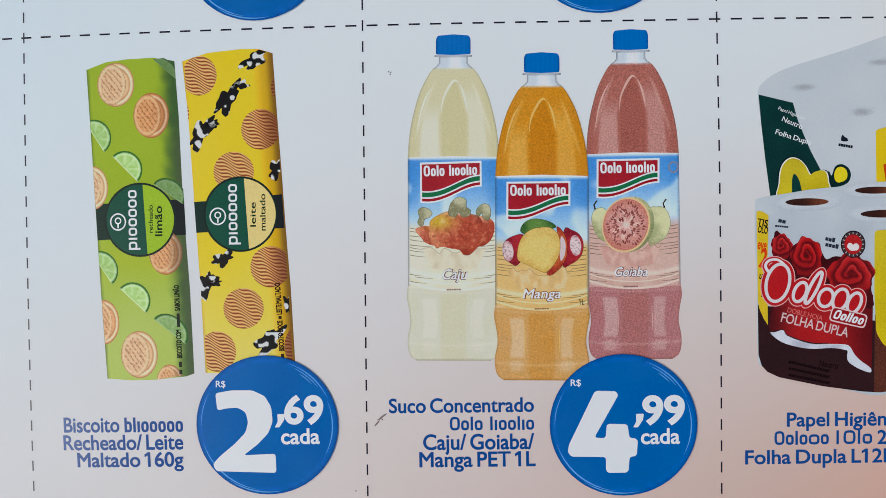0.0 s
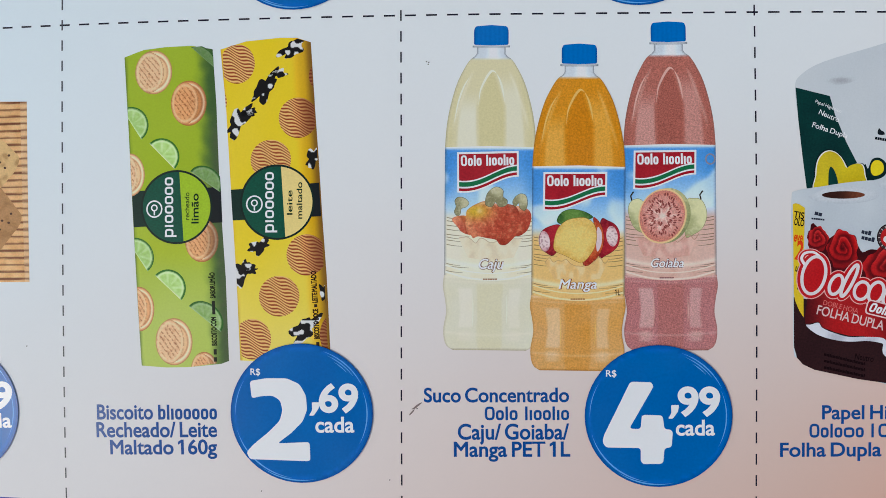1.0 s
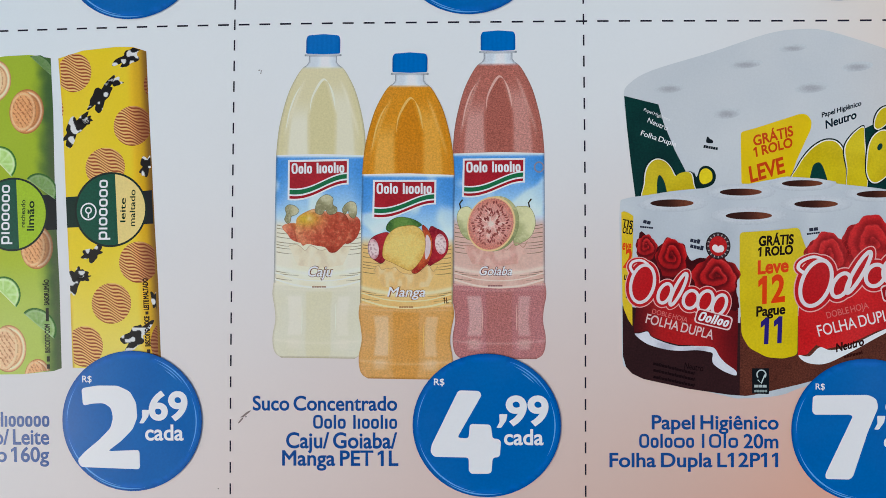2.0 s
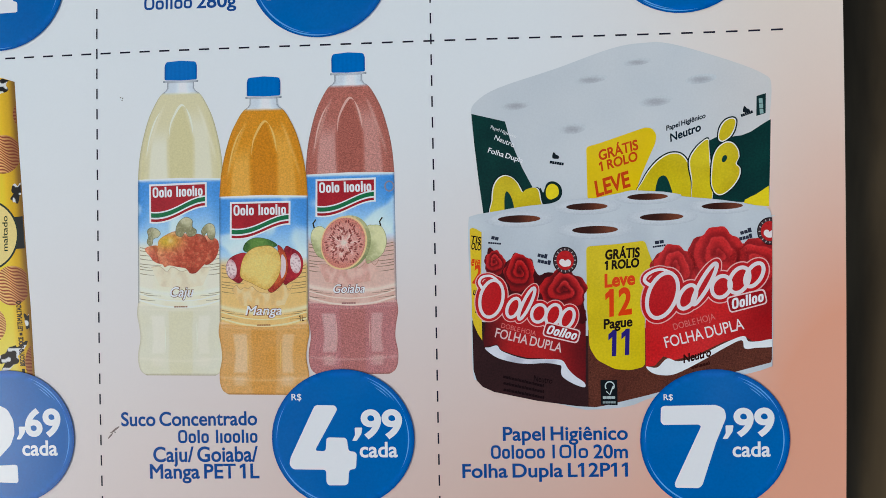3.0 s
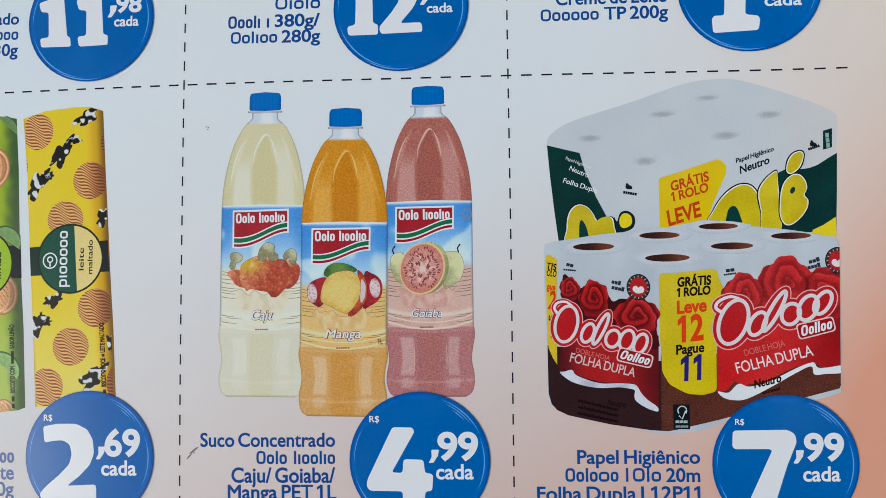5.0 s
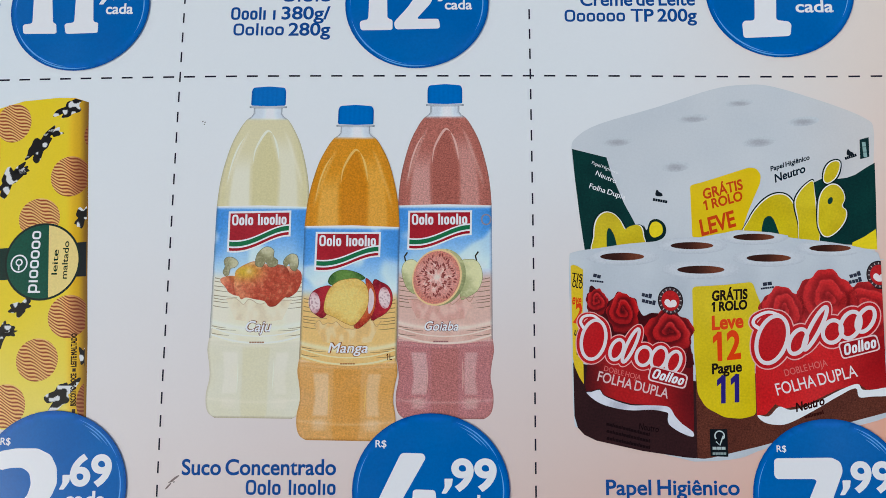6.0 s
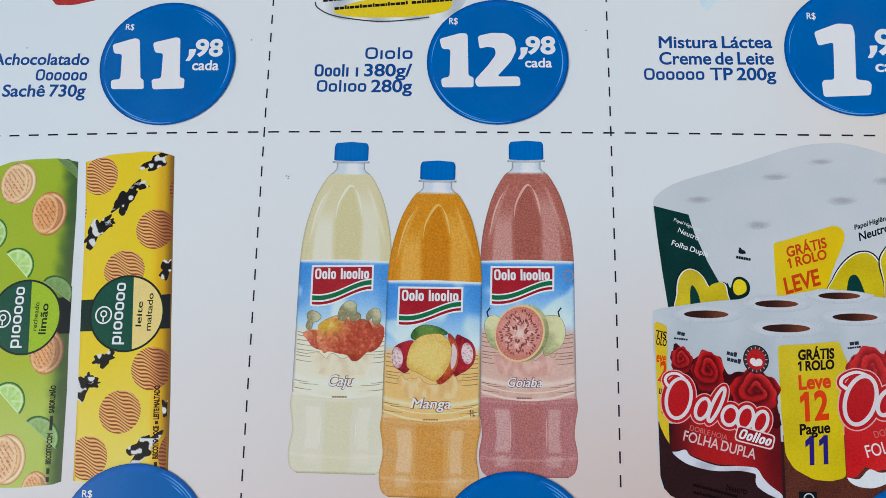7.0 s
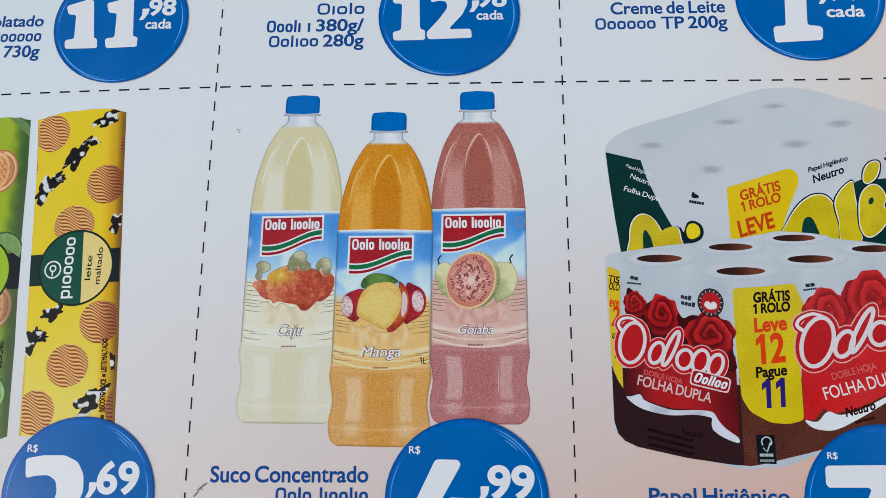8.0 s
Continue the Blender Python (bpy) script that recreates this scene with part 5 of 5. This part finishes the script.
front = part("toilet_paper_pack_picture", [spline([(65.7, -31.8), (66.5, -30.7), (70.9, -30.0), (75.8, -29.3), (85.6, -28.5), (90.9, -27.6), (95.2, -27.3), (101.9, -28.4), (108.5, -29.2), (114.6, -30.5), (116.0, -31.9), (116.0, -38.2), (116.0, -46.9), (115.9, -55.8), (115.1, -57.3), (109.1, -58.9), (96.6, -61.9), (92.0, -63.5), (86.0, -64.0), (82.9, -63.6), (70.5, -60.4), (66.8, -58.9), (65.9, -57.3), (65.8, -46.5), (65.6, -37.6)], 4)],
             front_tone, 7, leaflet, "printed pack of white toilet rolls wrapped in red and brown", SMOOTH, 0.7)
FQ = ccw([(65.9, -33.0), (72.4, -29.8), (83.2, -28.0), (91.9, -27.0), (98.6, -27.5), (106.1, -28.9), (116.1, -32.0), (115.8, -55.9), (115.5, -56.6), (114.5, -57.2), (95.1, -61.7), (89.3, -63.2), (86.4, -63.6), (83.5, -63.4), (76.7, -62.4), (69.4, -60.8), (67.5, -59.9), (66.5, -58.8), (66.0, -57.0)])
for c, rx, ry in (((74.34, -31.47), 6.0, 1.5), ((85.76, -29.67), 5.8, 1.4), ((95.88, -28.28), 5.6, 1.3), ((108.09, -30.15), 5.6, 1.35), ((98.11, -31.73), 6.0, 1.45), ((87.04, -33.62), 6.4, 1.55)):
    part("roll_top", [clipped(oval(c, rx, ry, 0, 32), FQ)], (lambda c, rx, ry: lambda x, y: blend((201, 205, 208), (184, 190, 195), step(0.7, 1.0, math.hypot((x - c[0]) / rx, (y - c[1]) / ry)) * (0.4 + 0.4 * step(0.5, -1.0, (y - c[1]) / ry))))(c, rx, ry), 8, front, "", INK, 0.8)
    part("roll_core", [oval(c, rx * 0.6, ry * 0.42, 0, 28)], (lambda c: lambda x, y: blend((70, 40, 30), (128, 78, 56), step(-1.5, 3.0, x - c[0])))(c), 9, front, "brown cardboard core", INK, 0.7)
# brown foot, red wraps, ribbons
part("brown_foot", [clipped([(64.8, -48.4), (85.5, -51.5), (85.3, -66.2), (64.5, -66.2)], FQ)], lambda x, y: blend((70, 41, 41), (57, 33, 34), 0.5 + 0.5 * grain(x, y, 5)), 8, front, "dark brown wrapper foot", COARSE, 1.2)
part("brown_foot", [clipped([(85.5, -50.5), (116.7, -49.8), (116.6, -66.2), (85.3, -66.2)], FQ)], lambda x, y: blend((114, 69, 53), (96, 55, 43), 0.5 + 0.5 * grain(x, y, 3)), 8, front, "reddish brown wrapper foot", STIPPLE, 1.2)
part("red_wrap", [clipped([(67.8, -52.1), (68.3, -48.6), (68.7, -41.5), (70.1, -39.2), (80.9, -42.5), (85.2, -47.2), (84.9, -59.8), (83.3, -58.5), (82.0, -57.1), (81.1, -55.7), (77.6, -55.2), (75.2, -55.1), (72.9, -54.5), (70.8, -53.7), (70.1, -52.7), (68.8, -53.0), (67.9, -53.1)], FQ)], lambda x, y: blend(blend((90, 26, 30), (176, 40, 42), step(67.0, 73.0, x + 0.5 * grain(x, y, 3))), (112, 28, 32), step(77, 86, x) + 0.15 * grain(x, y, 4)), 9, front, "glossy red wrapper", INK, 0.6)
part("red_wrap", [clipped([(95.0, -56.9), (95.1, -49.6), (96.1, -41.8), (97.9, -38.5), (107.4, -36.6), (116.8, -36.3), (116.7, -52.7), (112.7, -52.8), (111.4, -51.9), (108.0, -52.8), (103.4, -55.0), (99.6, -55.8), (98.0, -55.1), (96.5, -56.7)], FQ)], lambda x, y: blend((198, 48, 50), (158, 34, 38), step(104, 118, x) + 0.3 * grain(x, y, 5)), 9, front, "glossy red wrapper", INK, 0.9)
part("ribbon", [clipped(spline([(68.0, -53.3), (68.8, -53.2), (70.1, -52.9), (70.8, -53.8), (72.9, -54.7), (75.2, -55.3), (77.6, -55.3), (80.3, -55.4), (81.3, -55.8), (82.0, -57.0), (83.1, -58.2), (84.7, -59.4), (84.7, -60.2), (82.9, -59.6), (81.2, -58.5), (80.8, -57.6), (80.9, -56.6), (80.3, -56.3), (78.3, -56.0), (75.6, -56.1), (73.3, -55.9), (70.6, -55.2), (69.0, -54.3)], 4), FQ)], lambda x, y: blend((212, 213, 218), (186, 186, 194), step(0.0, 0.8, grain(x, y, 2.0))), 10, front, "white wavy ribbon", INK, 0.5)
part("ribbon", [clipped(spline([(95.1, -56.8), (96.9, -57.0), (98.6, -55.5), (100.5, -56.0), (103.9, -55.1), (108.2, -53.0), (111.2, -51.9), (112.0, -52.8), (113.8, -52.8), (116.1, -52.5), (116.1, -53.7), (113.4, -53.9), (111.4, -54.0), (110.9, -52.6), (108.2, -53.8), (104.3, -56.0), (100.0, -58.1), (97.6, -58.3), (95.9, -57.8)], 4), FQ)], (220, 222, 222), 10, front, "white wavy ribbon", INK, 1.0)


def rose(c, r, flat=1.0, bright=0.0, quad=FQ):
    """A red rose: petals wound round a dark heart, each pale at its lip and dark at its foot."""
    turn = c[0] * 1.7

    def tone(x, y):
        u, v = (x - c[0]) / r, (y - c[1]) / (r * flat) - 0.12
        u, v = u + 0.09 * grain(x, y, 1.3), v + 0.09 * grain(x + 9, y, 1.3)
        d, a = math.hypot(u, v), math.atan2(v, u)
        q = 2.7 * d ** 0.8 + a / (2 * math.pi) + turn + 0.16 * math.sin(3 * a + turn)
        q -= math.floor(q)
        col = blend((112, 22, 27), (186, 44, 46), step(0.02, 0.6, q))
        col = blend(col, (218, 92, 88), 0.5 * step(0.66, 0.86, q) * step(-0.5, 0.6, math.sin(a + 0.5)))
        col = blend(col, (84, 14, 20), 0.8 * step(0.9, 0.97, q))
        col = blend(col, (74, 12, 18), 0.55 * (1 - step(0.05, 0.3, d)))
        return blend(blend(col, (92, 16, 22), 0.45 * step(0.1, 1.1, -v)), (206, 58, 58), bright)
    pts = [(c[0] + r * (1 + 0.07 * math.sin(5 * k + c[0]) + 0.04 * math.sin(11 * k)) * math.cos(k), c[1] + flat * r * (1 + 0.07 * math.sin(5 * k + c[0]) + 0.04 * math.sin(11 * k)) * math.sin(k)) for k in (2 * math.pi * i / 48 for i in range(48))]
    part("rose", [clipped(pts, quad)], tone, 10, front, "red rose", INK, 0.16)


part("rose_shade", [clipped(spline([(68.9, -36.4), (70.3, -37.2), (71.6, -38.8), (73.2, -38.0), (75.6, -38.1), (76.7, -39.9), (77.5, -41.1), (79.0, -40.6), (81.7, -41.3), (84.4, -43.5), (84.9, -46.4), (84.7, -49.5), (76.9, -47.1), (70.7, -45.5), (68.7, -42.3)], 3), FQ)], lambda x, y: blend((104, 24, 28), (66, 16, 20), 0.5 + 0.6 * grain(x, y, 1.5)), 9.5, front, "dark red leaves behind the roses", INK, 0.5)
for c, r, flat in (((70.0, -38.9), 1.75, 1.2), ((74.2, -40.7), 2.55, 1.3), ((81.5, -44.0), 3.9, 0.95), ((100.0, -40.4), 3.7, 1.05), ((113.3, -40.2), 4.2, 1.05), ((107.1, -38.6), 4.6, 1.05)):
    rose(c, r, flat, 0.45 if c[0] > 90 else 0.0)


def script_mark(rings, tail, w, small_a, small_b, small):
    """The wrapper's wordmark as plain leaning rings: white strokes on red, within a pale rim."""
    rim = None
    for k, (c, rx, ry, turn) in enumerate(rings):
        ob = part("wordmark_rim", [oval(c, rx + 1.65 * w, ry + 1.5 * w, turn)], (216, 170, 168), 11 + 0.12 * k, front if rim is None else rim, "", INK, 2.0)
        rim = rim or ob
        part("wordmark_field", [oval(c, rx + 1.35 * w, ry + 1.2 * w, turn)], (186, 36, 42), 12 + 0.12 * k, rim, "", INK, 2.0)
    for k, wide, col in ((0, 2.7, (216, 176, 174)), (1, 2.1, (186, 36, 42)), (2, 0.95, (222, 216, 216))):
        part("swash", stroke(spline(tail, 5, False), wide * w, 0.7 * wide * w), col, 11.9 + k, rim, "", INK, 2.0)
    for k, (c, rx, ry, turn) in enumerate(rings):
        part("wordmark", stroke(oval(c, rx * 0.98, ry * 0.98, turn, 36), w, closed=True), (216, 208, 208), 14 + 0.2 * k, rim, "plain white leaning ring", SOLID, 2.0)
    sa, sb = Vector(small_a), Vector(small_b)
    se, su = (sb - sa).normalized(), Vector((-(sb - sa).y, (sb - sa).x)).normalized()
    part("wordmark_field", [rounded([tuple(sa - se * 0.5 - su * 0.5), tuple(sb + se * 0.6 - su * 0.5), tuple(sb + se * 0.7 + su * small * 1.1), tuple(sa - se * 0.4 + su * small * 1.2)], 0.7)], (220, 196, 194), 16, rim, "", INK, 1.0)
    part("wordmark_field", [rounded([tuple(sa - se * 0.28 - su * 0.28), tuple(sb + se * 0.38 - su * 0.28), tuple(sb + se * 0.45 + su * small * 0.98), tuple(sa - se * 0.2 + su * small * 1.07)], 0.6)], (158, 24, 34), 17, rim, "", INK, 1.0)
    marks("Dolloo", small_a, small_b, small * 0.95, (226, 220, 220), 18, rim, "wordmark", 0.2, 0.25)


script_mark((((69.33, -44.93), 1.95, 3.25, -14), ((73.02, -46.53), 1.0, 1.75, -25), ((75.28, -45.86), 0.62, 3.0, -27), ((77.30, -47.55), 1.2, 1.55, -22), ((79.73, -47.86), 1.2, 1.85, -22), ((82.05, -48.47), 1.05, 1.8, -25)),
            [(67.8, -43.1), (67.3, -42.1), (67.9, -41.2), (69.4, -41.1), (70.7, -42.1)], 0.54, (78.32, -50.99), (83.25, -52.20), 1.7)
script_mark((((98.00, -44.88), 2.35, 4.05, -22), ((102.09, -45.21), 1.25, 2.2, -30), ((104.97, -43.10), 0.75, 4.0, -30), ((107.71, -43.61), 1.5, 1.9, -27), ((110.65, -42.57), 1.5, 2.3, -27), ((113.10, -41.73), 1.2, 2.2, -32)),
            [(96.1, -43.2), (95.1, -42.4), (95.6, -41.3), (97.7, -40.5), (99.8, -41.2)], 0.65, (109.37, -47.50), (114.56, -46.19), 1.9)
SOFT = (206, 120, 116)
text("DOBLE HOJA", (70.82, -49.86), (76.66, -51.37), 0.8, SOFT, 11, front, "small_line", 0.004)
text("FOLHA DUPLA", (69.72, -51.43), (80.89, -54.24), 1.55, (212, 188, 186), 11, front, "wrapper_line", 0.012)
text("DOBLE HOJA", (99.83, -50.73), (106.70, -49.03), 1.05, SOFT, 11, front, "small_line", 0.004)
text("FOLHA DUPLA", (98.45, -53.74), (111.41, -50.71), 1.85, (230, 212, 210), 11, front, "wrapper_line", 0.006)
text("Neutro", (101.28, -56.29), (105.87, -55.14), 1.3, (62, 28, 22), 11, front, "small_line", 0.035, 0.25)
marks("oolioool", (102.61, -57.36), (105.67, -56.60), 0.6, (70, 34, 26), 11, front, "small_print", 0.2)
text("Neutro", (76.15, -59.03), (79.26, -59.53), 1.0, (34, 18, 20), 11, front, "small_line", 0.006)
for k in range(3):
    marks("ooliooloolooiloool", ((70.98, -58.42)[0], (70.98, -58.42)[1] - 1.1 * k), ((77.79, -60.11)[0], (77.79, -60.11)[1] - 1.0 * k), 0.55, (40, 22, 24), 11, front, "small_print", 0.2)
# offer panel
offer = part("offer_panel", [rounded([(85.5, -36.4), (90.8, -36.1), (95.3, -35.6), (95.8, -37.4), (96.6, -39.5), (95.4, -42.3), (95.0, -49.6), (94.9, -56.8), (92.6, -57.4), (89.9, -57.2), (86.9, -55.6), (85.7, -53.5), (85.4, -46.6)], 0.7)], lambda x, y: blend((216, 196, 44), (202, 182, 34), 0.5 + 0.5 * grain(x, y, 5)), 10, front, "yellow offer panel", INK, 1.2)
INKY, HOT = (44, 34, 30), (214, 78, 28)
for w, a, b, high, col, bold, sl in (("GRÁTIS", (88.59, -38.64), (94.37, -38.31), 1.5, INKY, 0.045, 0.12), ("1 ROLO", (88.47, -40.40), (94.25, -39.97), 1.4, INKY, 0.045, 0.12), ("Leve", (88.42, -43.33), (93.53, -42.89), 2.1, HOT, 0.04, 0.1),
                                     ("12", (88.44, -48.22), (92.88, -47.76), 4.2, HOT, 0.035, 0.12), ("Pague", (88.12, -50.37), (92.94, -49.91), 1.55, INKY, 0.035, 0.12), ("11", (88.73, -54.87), (92.30, -54.59), 4.0, (58, 48, 128), 0.035, 0.12)):
    text(w, a, b, high, col, 11, offer, "offer_line", bold, sl)
strip = part("offer_strip", [clipped([(65.7, -32.6), (67.0, -33.0), (67.9, -33.6), (67.8, -37.6), (67.6, -42.5), (67.6, -52.0), (66.9, -50.9), (66.2, -49.2), (65.7, -46.5)], FQ)], (214, 188, 50), 10.6, front, "narrow yellow offer strip", INK, 1.2)
for w, a, b, high, col in (("TIS", (65.94, -35.21), (67.70, -35.53), 1.1, INKY), ("OLO", (66.02, -36.40), (67.68, -36.71), 1.1, INKY), ("eve", (65.97, -39.17), (67.45, -39.38), 1.6, HOT), ("2", (66.13, -42.13), (67.30, -42.34), 3.0, HOT), ("ue", (66.19, -44.21), (67.27, -44.41), 1.2, INKY), ("1", (66.54, -47.17), (67.03, -47.27), 2.7, INKY)):
    text(w, a, b, high, col, 10.85, strip, "cut_off_line", 0.03)
fsc = part("forest_tag", [[(87.4, -59.0), (90.2, -59.0), (90.2, -63.3), (87.4, -63.2)]], (22, 30, 34), 10, front, "black certification tag", INK, 1.5)
part("tree_mark", stroke(oval((88.94, -60.05), 0.75, 0.75, 0, 12, -40, 220), 0.2) + stroke([(88.35, -60.92), (88.92, -61.51), (89.52, -60.05)], 0.2), (190, 200, 198), 11, fsc, "", INK)
marks("ooo", (87.75, -62.19), (89.78, -62.20), 0.6, (180, 190, 188), 11, fsc, "small_print", 0.25)
marks("ooooo", (87.74, -62.98), (89.87, -62.98), 0.5, (150, 162, 160), 11, fsc, "small_print", 0.25)
for c in ((81.92, -38.66), (115.71, -34.52)):
    seal = part("round_seal", [clipped(oval(c, 2.05, 2.3, n=32), FQ)], (40, 34, 34), 10, front, "round red seal in a black ring", INK, 1.5)
    part("seal_ring", [clipped(oval(c, 1.9, 2.12, n=32), FQ)], (78, 62, 64), 11, seal, "", INK, 1.5)
    part("seal_field", [clipped(oval(c, 1.45, 1.65, n=32), FQ)], (184, 40, 42), 12, seal, "", INK, 1.5)
    for dx, dy, rx, ry in ((-0.5, -0.3, 0.5, 0.55), (0.45, -0.45, 0.55, 0.6), (0.0, -0.75, 0.7, 0.35)):
        part("seal_shape", [clipped(oval((c[0] + dx, c[1] + dy), rx, ry, n=14), FQ)], (224, 214, 212), 12.5 + 0.2 * dx, seal)
    for k in range(16):
        a = 2 * math.pi * k / 16
        part("rim_mark", [clipped(oval((c[0] + 1.66 * math.cos(a), c[1] + 1.88 * math.sin(a)), 0.09, 0.2, math.degrees(a) - 90, 6), FQ)], (186, 176, 176), 12, seal)
for a, b, n in (((69.48, -34.76), (70.66, -35.07), "oo"), ((68.98, -35.54), (71.14, -35.77), "oooooo"), ((77.26, -37.92), (78.81, -38.33), "oob"), ((77.25, -38.90), (79.38, -39.41), "ooob"), ((96.99, -36.30), (98.42, -36.12), "oo"), ((96.59, -36.88), (98.70, -36.61), "oooooo"), ((111.03, -35.04), (112.82, -34.58), "oob"), ((110.83, -36.00), (112.90, -35.55), "ooob")):
    marks(n, a, b, 0.4 if len(n) == 6 else 0.75, (64, 68, 82), 10, front, "small_print", 0.26)

# ---- what shows of the neighbouring offers ----
STACK = 0


def cracker_tone(x, y):
    k = math.sin(y * 5.0 + 0.3 * grain(x, y, 2))
    c = blend((222, 190, 146), (204, 160, 112), 0.5 + 0.5 * grain(x, y, 1.6))
    return blend(c, (116, 70, 42), step(0.45, 0.9, k))


CQ = ccw([(-80.1, -13.0), (-67.2, -13.4), (-67.1, -19.2), (-67.0, -34.5), (-66.9, -45.5), (-80.6, -45.5)])
crackers = part("cracker_pack_picture", [CQ], cracker_tone, 1, leaflet, "printed clear pack of stacked square crackers", INK, 0.22)
part("film_edge", [[(-68.4, -13.5), (-67.1, -13.4), (-66.9, -45.5), (-67.8, -45.5), (-68.0, -34.5)]], lambda x, y: blend(cracker_tone(x, y), (222, 216, 208), 0.18), 2, crackers, "clear film edge", INK, 0.3)
for pts, tone in (([(-80.2, -19.4), (-72.3, -19.7), (-68.4, -23.3), (-69.2, -25.5), (-73.0, -29.5), (-80.3, -29.4)], (206, 176, 128)), ([(-80.3, -29.4), (-72.5, -28.3), (-68.1, -33.7), (-68.6, -35.3), (-73.4, -40.8), (-80.5, -41.5)], (176, 138, 96))):
    ck = part("cracker", [rounded(pts, 0.8)], (lambda tn: lambda x, y: blend(tn, (150, 112, 70), 0.5 * step(0.0, 0.5, grain(x, y, 1.3))))(tone), 3, crackers, "square golden cracker", INK, 0.3)
    for p in pts[1:4]:
        for q in ((-2.2, 0.4), (-4.0, -0.8), (-5.4, 0.9)):
            part("prick_hole", [oval((p[0] + q[0], p[1] + q[1]), 0.28, 0.22, n=8)], (84, 54, 34), 4, ck)

can = part("milk_can_picture", [spline([(7.1, 32.4), (7.5, 27.7), (7.9, 24.3), (9.0, 22.9), (12.2, 21.5), (17.3, 20.8), (22.4, 20.7), (27.4, 21.1), (32.5, 22.0), (35.5, 26.2), (35.5, 32.0)], 4)], lambda x, y: blend((188, 192, 194), (222, 226, 226), 0.5 + 0.5 * math.sin(x * 0.9)), 1, leaflet, "foot of a printed metal milk powder can", INK, 0.8)
part("can_rim", stroke(spline([(7.7, 25.0), (8.2, 23.8), (11.1, 22.2), (17.3, 21.1), (22.4, 21.0), (28.4, 21.7)], 5, False), 0.25), (70, 72, 76), 2, can)
part("yellow_band", [spline([(11.1, 22.9), (13.3, 24.2), (16.1, 25.1), (22.2, 25.9), (31.4, 26.7), (32.5, 24.9), (31.5, 22.9), (26.4, 21.9), (20.3, 21.7), (14.7, 21.9)], 4)], (222, 200, 50), 2, can, "yellow printed band", INK, 1.0)
marks("ooliooloolooiloool ooliooloolo", (9.13, 24.93), (32.43, 26.93), 0.75, (44, 40, 36), 3, can, "small_print", 0.24)
marks("ooliooloolooiloool oolioolool", (11.27, 23.31), (32.45, 24.88), 0.75, (44, 40, 36), 3, can, "small_print", 0.24)
part("sachet_picture", [rounded([(-46.3, 33.8), (-42.0, 26.8), (-40.8, 25.4), (-37.5, 25.3), (-33.0, 26.2), (-30.8, 33.2)], 0.6)], lambda x, y: blend((188, 66, 60), (160, 50, 48), 0.5 + 0.5 * grain(x, y, 3)), 1, leaflet, "foot of a printed red chocolate powder sachet", INK, 1.0)
part("cream_carton_picture", [spline([(76.0, 30.1), (76.1, 25.6), (76.6, 23.2), (77.7, 22.5), (78.6, 23.6), (79.9, 24.2), (81.5, 25.9), (82.7, 29.9)], 4)], lambda x, y: blend((196, 210, 220), (216, 226, 232), 0.5 + 0.5 * grain(x, y, 2)), 1, leaflet, "pale blue splash under a cream carton", INK, 0.8)
part("footer_band", [[(-124.5, -84.5), (-62.0, -84.4), (-62.0, -111.5), (-124.5, -111.5)]], lambda x, y: blend((70, 76, 168), (52, 60, 150), 0.5 + 0.5 * grain(x, y, 9)), 1, leaflet, "blue-violet footer band", SOLID, 3.0)

# ---- scuffs and specks on the sheet ----
for c, rx, ry, turn in (((2.58, -66.77), 0.9, 0.16, 35), ((1.60, -67.94), 0.7, 0.14, 48), ((1.99, -67.26), 0.5, 0.1, 20)):
    part("scuff", [oval(c, rx, ry, turn, 14)], (138, 124, 120), 1, leaflet)
for c in ((4.38, -8.13), (4.68, -8.62), (-2.27, -79.51), (-24.58, -81.74), (4.77, -8.26), (56.18, 18.83), (-45.29, 16.92), (-3.50, 17.55), (2.49, -67.31), (-67.65, -56.94)):
    part("speck", [oval(c, 0.14, 0.1, 30, 8)], (104, 98, 98), 1, leaflet)

# ---- dashed cut lines ----
INKLINE = (52, 50, 62)


def across_line(x):
    """The level of the cut line across the sheet, which sags a little towards the outer edge."""
    return -0.08 - 0.3 * step(5, 62, x) - 0.92 * step(52, 126, x)


def down_line(line, y):
    return line - 0.2 * step(-20, -80, y)


for k in range(-17, 50):
    x = -60.85 + 3.62 * k
    a, b = across_line(x), across_line(x + 1.9)
    part("dash", [[(x, a - 0.15), (x + 1.9, b - 0.15), (x + 1.9, b + 0.15), (x, a + 0.15)]], INKLINE, 2, leaflet, mat=SOLID)
for line in (-60.38, 0.0, 59.9):
    for k in range(-17, 31):
        y = 0.85 - 3.61 * k
        a, b = down_line(line, y), down_line(line, y - 1.85)
        part("dash", [[(a - 0.13, y), (a + 0.13, y), (b + 0.13, y - 1.85), (b - 0.13, y - 1.85)]], INKLINE if line > -60 else (84, 86, 92), 3, leaflet, mat=SOLID)
